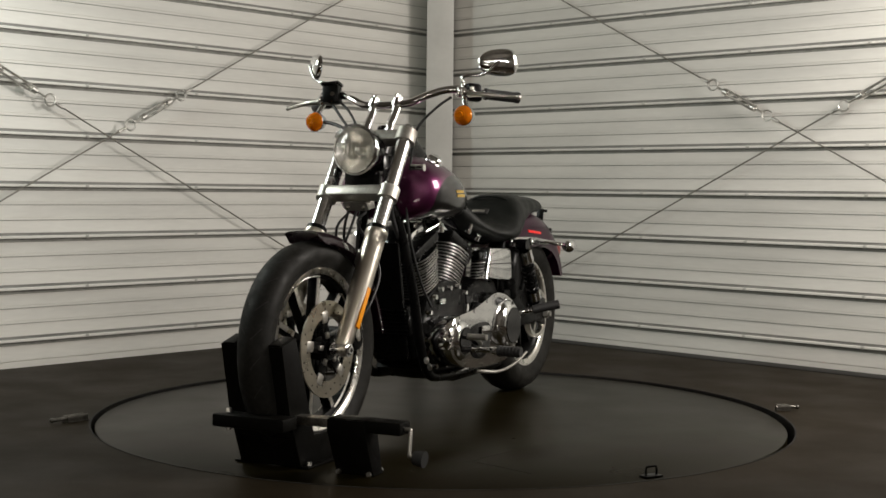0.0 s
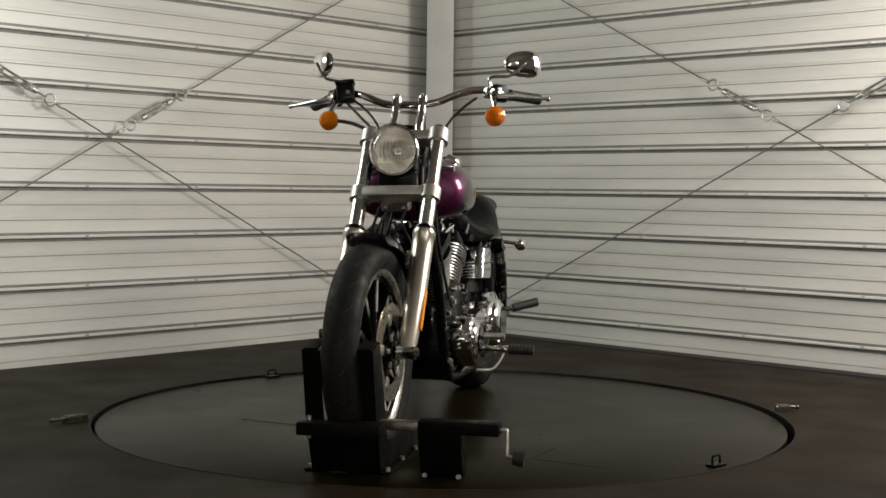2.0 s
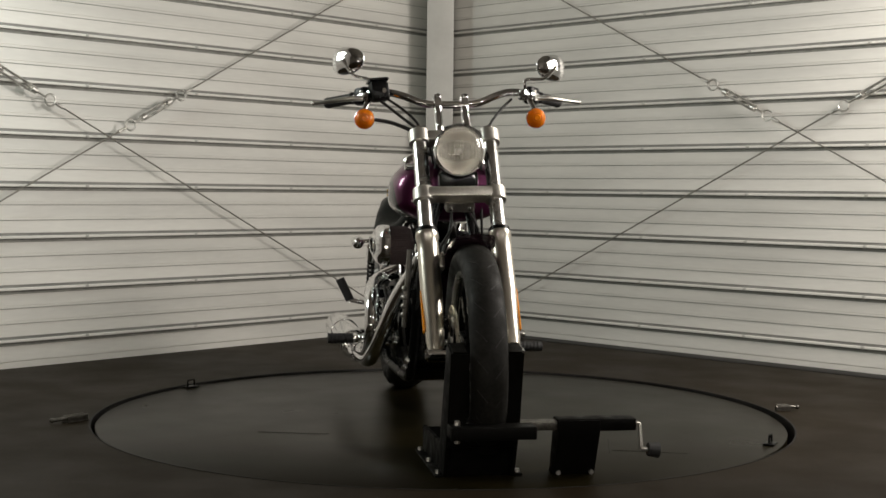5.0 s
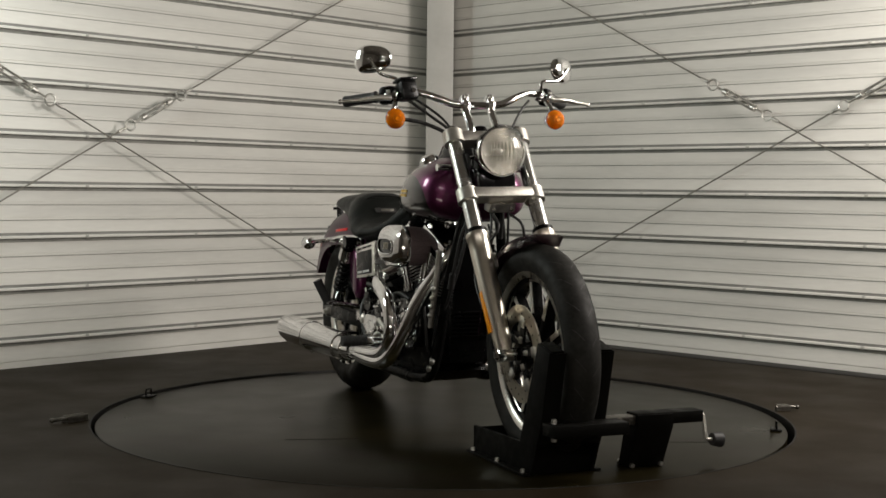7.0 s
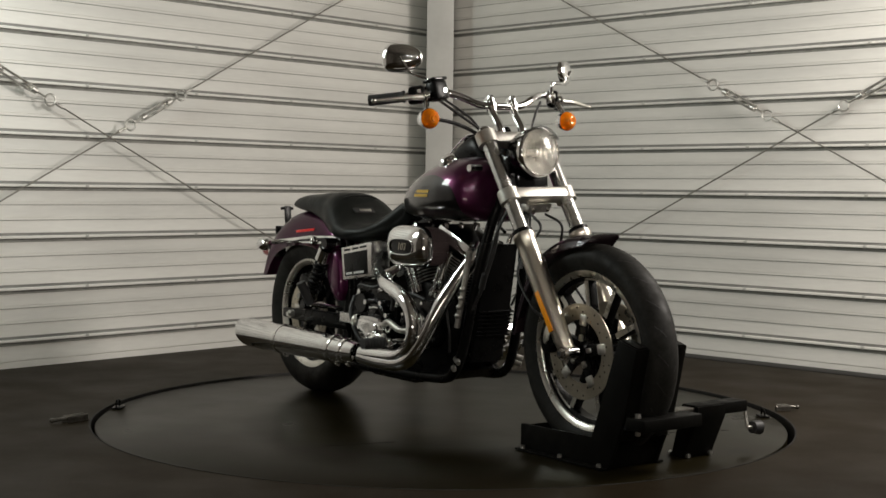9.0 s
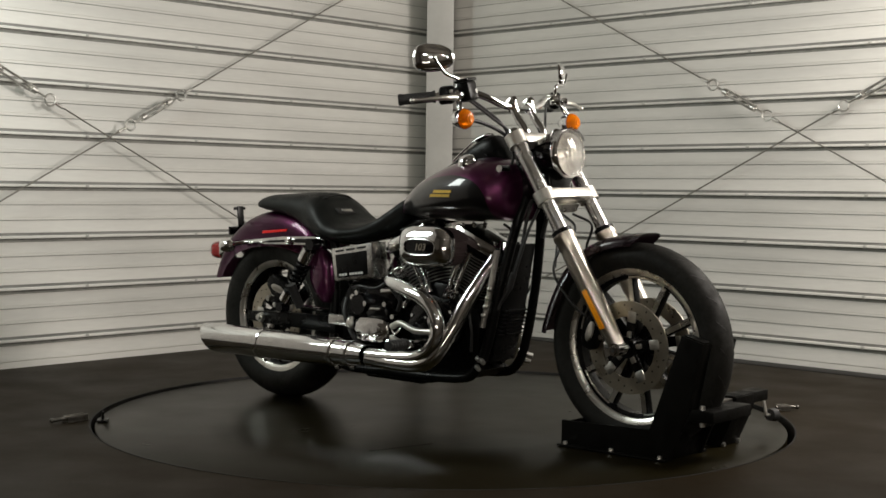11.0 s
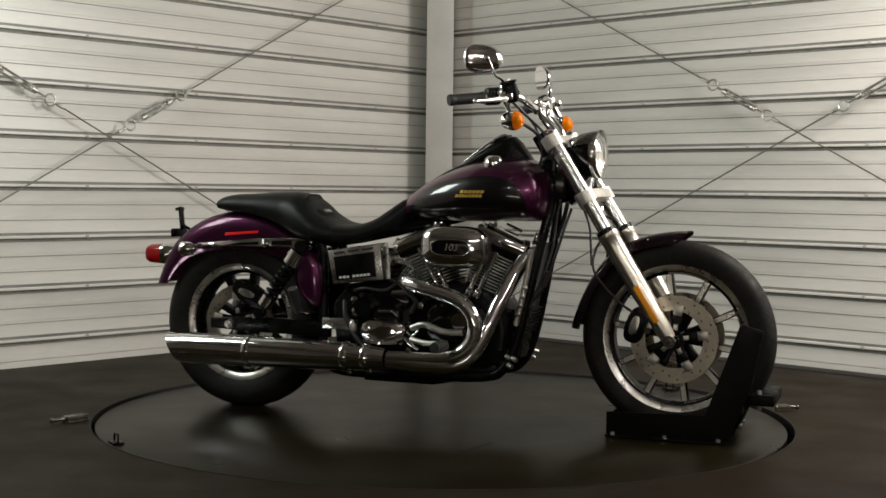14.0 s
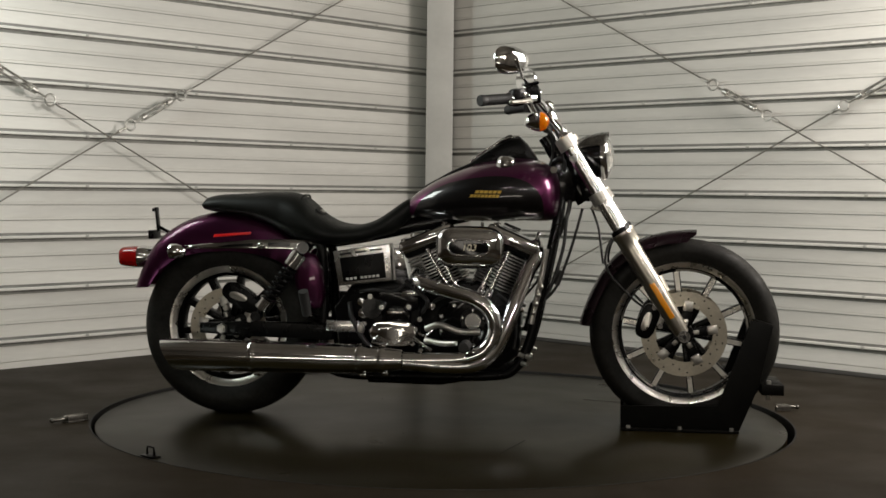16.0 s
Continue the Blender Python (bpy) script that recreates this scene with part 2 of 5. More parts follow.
def cladding(name, along, inward, length, label):
    """A wall of horizontal ribbed sheets: each course has a broad rib at its foot and two fine swages."""
    wall = new(name)
    tagged(wall, label, "wall", kind="structure")
    turn = Matrix((along, inward, (0, 0, 1))).transposed().to_4x4()
    wall.matrix_world = Matrix.Translation(CORNER) @ turn
    base = 0.104 if name == "wall_left" else 0.1005
    prof = [(0.0, 0.0), (0.0005, -0.014), (0.0165, -0.014), (0.017, 0.009), (0.019, 0.012), (0.0275, 0.012), (0.0295, 0.009), (0.030, -0.006), (0.0425, -0.006), (0.043, 0.0),
            (0.0975, 0.0), (0.0977, -0.006), (0.1003, -0.006), (0.1005, 0.003), (0.1105, 0.003), (0.111, -0.0035), (0.113, -0.0035), (0.1135, 0.0),
            (0.166, 0.0), (0.1662, -0.006), (0.1688, -0.006), (0.169, 0.003), (0.179, 0.003), (0.1795, -0.0035), (0.1815, -0.0035), (0.182, 0.0), (PITCH, 0.0)]

    def course(z_from, prof):
        bm = B()
        loops = []
        for x in (0.0, length):
            loops.append([(x, d, z_from + z) for z, d in prof] + [(x, -0.02, z_from + prof[-1][0]), (x, -0.02, z_from + prof[0][0])])
        rings(bm, loops)
        return bm
    first = part("sheet", course(0, prof), M_WALL, wall, smooth=0)
    first.location.z = base
    for k in range(1, 18):
        ob = new("sheet", first.data)
        ob.parent = wall
        ob.location.z = base + k * PITCH
    # grey strips in each joint and fine groove, standing for the shade there
    shade_strips = []
    for z0, z1, d, mat in ((0.0006, 0.0164, -0.008, M_JOINT_SHADE), (0.0302, 0.0424, -0.002, M_LAP_SHADE), (0.0978, 0.1002, -0.0035, M_JOINT_SHADE), (0.1663, 0.1687, -0.0035, M_JOINT_SHADE)):
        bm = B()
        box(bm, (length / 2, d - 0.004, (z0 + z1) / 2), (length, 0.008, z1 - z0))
        shade_strips.append(part("seam", bm, mat, wall, smooth=0))
        shade_strips[-1].location.z = base
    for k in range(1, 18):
        for sl in shade_strips:
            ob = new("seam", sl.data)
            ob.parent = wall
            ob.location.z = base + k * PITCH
    bm = course(0, [(0.0, 0.0), (0.0340, 0.0), (0.0342, -0.008), (0.0372, -0.008), (0.0375, 0.0), (base - 0.0005, 0.0)])
    part("foot_sheet", bm, M_WALL, wall, smooth=0)
    # one screw in each rib, near every bay
    bm = B()
    rod(bm, (0, 0.010, 0), (0, 0.018, 0), 0.0065, 0.0055, 6)
    rod(bm, (0, 0.010, 0), (0, 0.0135, 0), 0.009, 0.009, 10)
    head = None
    for k in range(10):
        for s in (0.547, 1.175, 1.797, 2.419, 3.04):
            if head is None:
                head = part("screw", bm, M_COLUMN, wall)
                ob = head
            else:
                ob = new("screw", head.data)
                ob.parent = wall
            ob.location = (s + (0.31 if name == "wall_right" else 0), 0, base + k * PITCH + 0.0235)
    return wall


wall_left = cladding("wall_left", Vector((-0.672, -0.740, 0)).normalized(), Vector((0.740, -0.672, 0)).normalized(), 7.0, "off-white ribbed steel cladding wall")
wall_right = cladding("wall_right", Vector((0.716, -0.698, 0)).normalized(), Vector((-0.698, -0.716, 0)).normalized(), 7.0, "off-white ribbed steel cladding wall with dark foot gap")

bm = B()
box(bm, (-0.030, 2.93, 2.15), (0.153, 0.24, 4.3), None, 0.006)
tagged(part("corner_column", bm, M_COLUMN), "pale grey painted steel column in the corner", "column", kind="structure")

# floor with a round opening, the pit under it and the deck that turns in it
HOLE, DECK, LIP, OFF = 1.247, 1.222, 0.006, 0.006
bm = B()
n = 128
inner = [(OFF + HOLE * math.cos(2 * math.pi * k / n), HOLE * math.sin(2 * math.pi * k / n), LIP) for k in range(n)]
outer = [(9.5 * math.cos(2 * math.pi * k / n), 9.5 * math.sin(2 * math.pi * k / n), LIP) for k in range(n)]
low = [(x, y, -0.09) for x, y, _ in inner]
rings(bm, [outer, inner, low], False)
tagged(part("floor", bm, M_FLOOR, smooth=30), "dark grey-brown coated concrete floor", "floor", kind="structure")
bm = B()
lathe(bm, [(HOLE - 0.006, -0.07), (HOLE - 0.006, 0.006), (HOLE - 0.004, 0.0075), (HOLE - 0.001, 0.0075), (HOLE - 0.001, -0.07)], (OFF, 0, 0), (0, 0, 1), 128)
tagged(part("slot_trim", bm, M_PIT), "thin dark steel edging round the turntable slot", "edging", kind="structure")
bm = B()
bmesh.ops.create_circle(bm, cap_ends=True, segments=96, radius=1.4, matrix=Matrix.Translation((0, 0, -0.085)))
tagged(part("slot_floor", bm, M_PIT), "black pit under the turntable slot", "pit", kind="structure")
# flat black strip on the floor for the dark band along the right wall
bm = B()
box(bm, (0, 0, 0), (7.0, 0.125, 0.010), None, 0.003)
foot = part("baseboard", bm, M_PIT)
foot.matrix_world = wall_right.matrix_world @ Matrix.Translation((3.5, 0.066, 0.005))
tagged(foot, "black strip on the floor along the wall foot", "baseboard", kind="structure")

# unseen walls and ceiling, added to close the hall and feed the chrome's reflections
for nm, c, s in (("wall_back", (0, -8.0, 2.1), (16, 0.2, 4.4)), ("wall_side_left", (-6.3, -4.6, 2.1), (0.2, 7, 4.4)), ("wall_side_right", (6.3, -4.6, 2.1), (0.2, 7, 4.4)), ("ceiling", (0, -2, 4.35), (16, 13, 0.2))):
    bm = B()
    box(bm, c, s)
    tagged(part(nm, bm, M_DARK, smooth=0), "dull brown-grey hall surface, unseen, added to close the room", "ceiling" if nm == "ceiling" else "wall", kind="structure")


# ---- wire bracing on the walls ----
def brace(wall, a, b, rings_at, group_label):
    """A wire rope between two wall points (distance along, height), with eye rings and a turnbuckle body between the last two."""
    rope = new("wire_brace")
    rope.matrix_world = wall.matrix_world.copy()
    tagged(rope, group_label, "wire brace", "wall bracing wires")
    off = 0.062
    p, q = Vector((a[0], off, a[1])), Vector((b[0], off, b[1]))
    d = (q - p).normalized()
    at = [p + d * ((Vector((s, off, z)) - p).dot(d)) for s, z in rings_at]
    bm = B()
    rod(bm, p, at[0] - d * 0.032, 0.0036, n=8)
    part("wire", bm, M_ROPE, rope)
    bm = B()
    rod(bm, at[1] + d * 0.032, q, 0.0036, n=8)
    part("wire", bm, M_ROPE, rope)
    for c, s in ((at[0], -1), (at[1], 1)):
        bm = B()
        loop = [c + (d * math.cos(t) + d.cross(Vector((0, 1, 0))) * math.sin(t)) * 0.026 for t in (2 * math.pi * k / 20 for k in range(21))]
        tube(bm, loop, 0.0048, 8, 1, False)
        part("eye_ring", bm, M_ZINC, rope)
        bm = B()
        rod(bm, c + d * s * 0.03, c + d * s * 0.075, 0.008, n=10)
        part("ferrule", bm, M_ZINC, rope)
    i, o = at[0] + d * 0.028, at[1] - d * 0.028
    n = d.cross(Vector((0, 1, 0))).normalized()
    L = (o - i).length
    bm = B()
    rod(bm, i, i + d * L * 0.30, 0.0055, n=8)
    part("threaded_eye", bm, M_ZINC, rope)
    bm = B()
    rod(bm, o, o - d * L * 0.30, 0.0055, n=8)
    part("threaded_eye", bm, M_ZINC, rope)
    bm = B()
    for s in (-1, 1):
        rod(bm, i + d * L * 0.2 + n * s * 0.012, o - d * L * 0.2 + n * s * 0.012, 0.0062, n=8)
    for c in (i + d * L * 0.2, o - d * L * 0.2):
        rod(bm, c - d * 0.014, c + d * 0.014, 0.0165, n=12)
    part("turnbuckle", bm, M_ZINC, rope, "galvanised turnbuckle body")
    return rope


brace(wall_left, (4.21, 0.035), (0.16, 2.221), [(2.219, 1.110), (1.930, 1.266)], "steel wire brace with turnbuckle on the cladding")
brace(wall_left, (5.4, 2.572), (0.25, 0.012), [(2.985, 1.370), (2.643, 1.200)], "steel wire brace with turnbuckle near its upper end")
brace(wall_right, (0.16, 2.270), (4.45, 0.048), [(1.934, 1.351), (2.239, 1.193)], "steel wire brace with turnbuckle on the cladding")
brace(wall_right, (5.6, 2.707), (0.22, 0.018), [(2.960, 1.388), (2.633, 1.224)], "steel wire brace with turnbuckle near its upper end")


def floor_latch(p, q):
    """A small barrel bolt set on the floor beside the slot."""
    root = new("floor_latch")
    tagged(root, "small steel barrel bolt on the floor beside the turntable slot", "latch", "floor latches")
    p, q = Vector((*p, LIP)), Vector((*q, LIP))
    d = (q - p).normalized()
    w = Vector((-d.y, d.x, 0))
    L = (q - p).length
    up = Vector((0, 0, 1))
    turn = Matrix((d, w, up)).transposed().to_4x4()
    bm = B()
    box(bm, p + d * L * 0.32 + up * 0.003, (L * 0.62, 0.036, 0.006), turn, 0.001)
    part("plate", bm, M_LATCH, root)
    for s in (-1, 1):
        bm = B()
        box(bm, p + d * L * 0.32 + w * s * 0.013 + up * 0.014, (L * 0.6, 0.006, 0.018), turn, 0.001)
        part("guide", bm, M_LATCH, root)
    bm = B()
    rod(bm, p + up * 0.014, q + up * 0.014, 0.0065, n=10)
    ball(bm, q + up * 0.014, 0.009, n=10)
    part("bolt", bm, M_LATCH, root)


floor_latch((-1.238, -0.205), (-1.325, -0.316))
floor_latch((1.258, 0.160), (1.340, 0.166))

# ---- turntable ----
turntable = new("turntable")
tagged(turntable, "dark round motorcycle turntable deck set in the floor", "turntable")
bm = B()
lathe(bm, [(0.0, 0.0), (DECK * 0.5, 0.0), (DECK - 0.004, 0.0), (DECK, -0.003), (DECK, -0.03), (DECK - 0.03, -0.03), (0, -0.03)], (0, 0, -0.001), (0, 0, 1), 160)
part("deck", bm, M_TABLE, turntable)
for x, y, z, a in ((0.30, -0.55, 0.0, 75), (0.62, 0.45, 0.0, -15), (0.74, 0.55, 0.0, 70)):
    bm = B()
    box(bm, (x, y, z), (0.24, 0.0016, 0.0012), Euler((0, 0, radians(a))).to_matrix().to_4x4())
    part("seam", bm, M_PIT, turntable)


def tie_ring(x, y):
    root = new("tie_down_ring")
    tagged(root, "small black steel tie-down ring on the turntable edge", "tie-down ring", "turntable tie-down rings")
    a = math.atan2(y, x) + math.pi / 2
    turn = Euler((0, 0, a)).to_matrix().to_4x4()
    c = Vector((x, y, 0))
    bm = B()
    box(bm, c + Vector((0, 0, 0.003)), (0.060, 0.036, 0.006), turn, 0.001)
    part("plate", bm, M_SATIN, root)
    bm = B()
    m = Matrix.Translation(c) @ turn
    loop = [m @ Vector(p) for p in ((-0.020, 0, 0.004), (-0.020, 0, 0.022), (-0.017, 0, 0.031), (0.017, 0, 0.031), (0.020, 0, 0.022), (0.020, 0, 0.004))]
    tube(bm, loop, 0.0035, 8, 1)
    part("loop", bm, M_SATIN, root)
    return root


tie_rings = [tie_ring(-0.775, -0.915), tie_ring(0.66, 0.985)]

# ---- motorcycle ----
bike = new("motorcycle")
tagged(bike, "purple and black cruiser motorcycle with chrome engine on a turntable", "motorcycle")
SHIFT = Vector((-AX, -AY, 0))
HEAD = Vector((1.150, 0, 1.0))
RAKE = Vector((0.413, 0, -0.666)).normalized()
STEER = Matrix.Translation(HEAD) @ Matrix.Rotation(radians(2.5), 4, RAKE) @ Matrix.Translation(-HEAD)


def bp(name, bm, material, parent=None, label="", smooth=40, steer=False):
    """A part of the motorcycle, given in its own coordinates: x forward from the rear axle, y to its left."""
    if steer:
        bmesh.ops.transform(bm, matrix=STEER, verts=bm.verts)
    return part(name, bm, material, parent or bike, label, smooth, SHIFT)


def ring_of(c, rx, ry, n=24):
    return [Vector(c) + Vector((rx * math.cos(a), ry * math.sin(a), 0)) for a in (2 * math.pi * k / n for k in range(n))]


def bolt(bm, c, axis, r=0.007, h=0.008):
    c = Vector(c)
    rod(bm, c, c + Vector(axis).normalized() * h, r, r * 0.85, 6)


def each(name, rods, material, parent, steer=False):
    """Bolts and the like: one part for each (from, to, radius, end radius, sides)."""
    for p, q, r0, r1, n in rods:
        bm = B()
        rod(bm, p, q, r0, r1, n)
        bp(name, bm, material, parent, "", 40, steer)


def wheel(x, z, tyre_r, tyre_w, rim_r, rim_w, phase, steer, name, discs):
    c = (x, 0, z)
    bm = B()
    lathe(bm, [(0.020, -0.075), (0.034, -0.075), (0.038, -0.04), (0.030, -0.02), (0.030, 0.02), (0.038, 0.04), (0.034, 0.075), (0.020, 0.075)], c, n=32, closed=True)
    hub = bp(name, bm, M_SATIN, None, "black ten-spoke cast wheel with bright machined rim edge", steer=steer)
    h, w = tyre_r - rim_r, tyre_w
    bm = B()
    prof = [(rim_r - 0.012, -w * 0.36), (rim_r + h * 0.10, -w * 0.43), (rim_r + h * 0.35, -w * 0.495), (rim_r + h * 0.58, -w * 0.48), (rim_r + h * 0.78, -w * 0.40), (rim_r + h * 0.91, -w * 0.27), (rim_r + h * 0.98, -w * 0.12), (tyre_r, 0)]
    prof = prof + [(r, -y) for r, y in prof[-2::-1]]
    lathe(bm, prof, c, n=96, closed=True)
    bp("tyre", bm, M_RUBBER, hub, "black rubber tyre", 60, steer)
    # tread grooves, not cut: black tubes on the crown stand for their shade
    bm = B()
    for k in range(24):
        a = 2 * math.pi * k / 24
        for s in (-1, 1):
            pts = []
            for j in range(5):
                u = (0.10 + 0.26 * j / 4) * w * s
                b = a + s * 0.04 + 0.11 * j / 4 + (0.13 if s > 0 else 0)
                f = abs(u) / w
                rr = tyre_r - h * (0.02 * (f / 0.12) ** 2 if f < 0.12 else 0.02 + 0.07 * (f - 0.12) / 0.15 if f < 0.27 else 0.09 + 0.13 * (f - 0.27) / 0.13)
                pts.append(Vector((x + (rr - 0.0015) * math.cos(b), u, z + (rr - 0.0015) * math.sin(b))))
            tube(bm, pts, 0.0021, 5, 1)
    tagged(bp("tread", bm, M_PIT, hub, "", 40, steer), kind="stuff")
    for s in (-1, 1):
        bm = B()
        y0 = s * rim_w / 2
        lathe(bm, [(rim_r - 0.028, y0 - s * 0.006), (rim_r - 0.024, y0 + s * 0.000), (rim_r - 0.006, y0 + s * 0.003), (rim_r + 0.002, y0 + s * 0.005), (rim_r + 0.002, y0 - s * 0.012), (rim_r - 0.022, y0 - s * 0.020)], c, n=96, closed=True)
        bp("rim_edge", bm, M_MACHINED, hub, "bright machined rim edge", 50, steer)
    bm = B()
    lathe(bm, [(rim_r - 0.022, -rim_w / 2 + 0.012), (rim_r - 0.012, -rim_w / 2 + 0.01), (rim_r - 0.012, rim_w / 2 - 0.01), (rim_r - 0.022, rim_w / 2 - 0.012), (rim_r - 0.040, rim_w / 4), (rim_r - 0.040, -rim_w / 4)], c, n=96, closed=True)
    bp("rim", bm, M_SATIN, hub, "black cast rim", 50, steer)
    for k in range(10):
        a = radians(phase + 36 * k)
        d, e = Vector((math.cos(a), 0, math.sin(a))), Vector((-math.sin(a), 0, math.cos(a)))
        turn = Matrix((d, Vector((0, 1, 0)), e)).transposed().to_4x4()
        r0, r1 = 0.028, rim_r - 0.030
        bm = B()
        mid = Vector(c) + d * (r0 + r1) / 2
        box(bm, mid, (r1 - r0, rim_w * 0.42, 0.024), turn, 0.004)
        sp = bp("spoke", bm, M_SATIN, hub, "", 40, steer)
        if name == "rear_wheel":
            continue
        bm = B()
        for s in (-1, 1):
            box(bm, Vector(c) + d * (r1 * 0.5 + r1 * 0.27 + 0.004) + Vector((0, s * rim_w * 0.215, 0)), (r1 * 0.5, 0.003, 0.0165), turn)
        bp("machined_face", bm, M_MACHINED, sp, "bright machined spoke face", 0, steer)
        if k % 2 == 0:
            # a bright arc joins each pair of spokes at the rim
            bm = B()
            for s in (-1, 1):
                arc = [Vector(c) + Vector((math.cos(a + t) * (r1 - 0.004), s * rim_w * 0.215, math.sin(a + t) * (r1 - 0.004))) for t in (radians(36) * j / 8 for j in range(9))]
                tube(bm, arc, 0.0062, 6, 1)
            bp("machined_arc", bm, M_MACHINED, hub, "", 40, steer)
    for s, r_in, r_out in discs:
        bm = B()
        y = s * 0.064
        lathe(bm, [(r_in, y - 0.0025), (r_out, y - 0.0025), (r_out, y + 0.0025), (r_in, y + 0.0025)], c, n=72, closed=True)
        disc = bp("brake_disc", bm, M_DISC, hub, "drilled steel brake disc", 30, steer)
        bm = B()
        for k in range(30):
            a = 2 * math.pi * k / 30
            rr = r_in + (r_out - r_in) * (0.3 + 0.22 * (k % 3))
            p = Vector((x + rr * math.cos(a), y, z + rr * math.sin(a)))
            rod(bm, p - Vector((0, 0.003, 0)), p + Vector((0, 0.003, 0)), 0.0032, n=8)
        tagged(bp("drill_holes", bm, M_PIT, disc, "", 40, steer), kind="stuff")
        for k in range(5):
            a = radians(phase + 20 + 72 * k)
            d, e = Vector((math.cos(a), 0, math.sin(a))), Vector((-math.sin(a), 0, math.cos(a)))
            turn = Matrix((d, Vector((0, 1, 0)), e)).transposed().to_4x4()
            bm = B()
            box(bm, Vector(c) + d * (r_in * 0.60) + Vector((0, y * 0.96, 0)), (r_in * 0.8, 0.007, 0.034), turn, 0.002)
            bp("disc_carrier", bm, M_SATIN, disc, "", 40, steer)
            bm = B()
            box(bm, Vector(c) + d * (r_in + 0.001) + Vector((0, y, 0)), (0.036, 0.010, 0.032), turn, 0.004)
            bp("disc_button", bm, M_STEEL, disc, "", 40, steer)
            bm = B()
            box(bm, Vector(c) + d * 0.040 + Vector((0, y * 1.06, 0)), (0.026, 0.010, 0.016), turn, 0.003)
            bp("hub_lug", bm, M_STEEL, disc, "", 40, steer)
    return hub


FW, RW = (1.630, 0.331), (0.0, 0.318)
front_wheel = wheel(*FW, 0.330, 0.108, 0.256, 0.076, -10, True, "front_wheel", ((-1, 0.098, 0.148), (1, 0.098, 0.148)))
rear_wheel = wheel(*RW, 0.325, 0.164, 0.222, 0.120, 8, False, "rear_wheel", ((-1, 0.092, 0.140),))

# fork
for s in (-1, 1):
    top, axle = Vector((1.208, s * 0.115, 1.010)), Vector((1.622, s * 0.115, 0.342))
    d = (axle - top).normalized()
    bm = B()
    rod(bm, top, top + d * 0.46, 0.0245, n=28)
    bp("fork_tube", bm, M_BRUSHED, None, "chromed fork tube", 40, True)
    bm = B()
    rod(bm, top - d * 0.014, top + d * 0.002, 0.019, 0.024, 24)
    rod(bm, top - d * 0.020, top - d * 0.012, 0.012, n=6)
    bp("fork_cap", bm, M_CHROME, None, "", 40, True)
    m = Matrix.Translation(top) @ frame_of(d)
    bm = B()
    prof = [(0.026, 0.385), (0.036, 0.385), (0.037, 0.400), (0.0335, 0.405), (0.0335, 0.45), (0.034, 0.60), (0.030, 0.68), (0.028, 0.76), (0.024, 0.790), (0.0, 0.797)]
    lathe(bm, prof, top, d, 32)
    leg = bp("fork_slider", bm, M_SLIDER, None, "polished aluminium fork slider", 40, True)
    bm = B()
    lathe(bm, [(0.0265, 0.368), (0.034, 0.370), (0.034, 0.386), (0.0265, 0.386)], top, d, 28, True)
    bp("dust_seal", bm, M_SATIN, leg, "", 40, True)
    bm = B()
    box(bm, top + d * 0.655 + Vector((-0.000, s * 0.032, 0)), (0.019, 0.006, 0.138), Matrix((Vector((d.z, 0, -d.x)), Vector((0, 1, 0)), d)).transposed().to_4x4(), 0.002)
    bp("reflector", bm, M_REFLECT_AMBER, leg, "long amber side reflector", 40, True)
    bm = B()
    rod(bm, (FW[0], s * 0.085, FW[1]), (FW[0], s * 0.142, FW[1]), 0.021, n=24)
    rod(bm, (FW[0], s * 0.142, FW[1]), (FW[0], s * 0.150, FW[1]), 0.016, 0.013, 6)
    bp("axle_nut", bm, M_CHROME, leg, "", 40, True)
    bm = B()
    rod(bm, (FW[0], s * 0.150, FW[1]), (FW[0], s * 0.1515, FW[1]), 0.007, n=12)
    bp("axle_bore", bm, M_PIT, leg, "", 40, True)
    # caliper behind the fork leg
    bm = B()
    cx, cz = 1.505, 0.375
    turn = pose(0, 0, 0, 0, 20, 0)
    slab(bm, oval(0, 0, 0.034, 0.062, 3.0, 24), s * 0.05 if s > 0 else -0.092, 0.092 if s > 0 else s * 0.05, 0.006)
    bmesh.ops.transform(bm, matrix=Matrix.Translation((cx, 0, cz)) @ turn, verts=bm.verts)
    cal = bp("brake_caliper", bm, M_SATIN, leg, "black brake caliper with bright badge", 40, True)
    bm = B()
    slab(bm, oval(0, 0, 0.014, 0.034, 2.5, 24), min(s * 0.0921, s * 0.0945), max(s * 0.0921, s * 0.0945), 0.0008)
    bmesh.ops.transform(bm, matrix=Matrix.Translation((cx - 0.004, 0, cz)) @ turn, verts=bm.verts)
    bp("badge", bm, M_ALU, cal, "", 40, True)
    each("caliper_bolt", [((px, s * 0.07, pz), (px, s * 0.100, pz), 0.010, 0.010, 10) for px, pz in ((1.528, 0.425), (1.548, 0.36))], M_CHROME, cal, True)

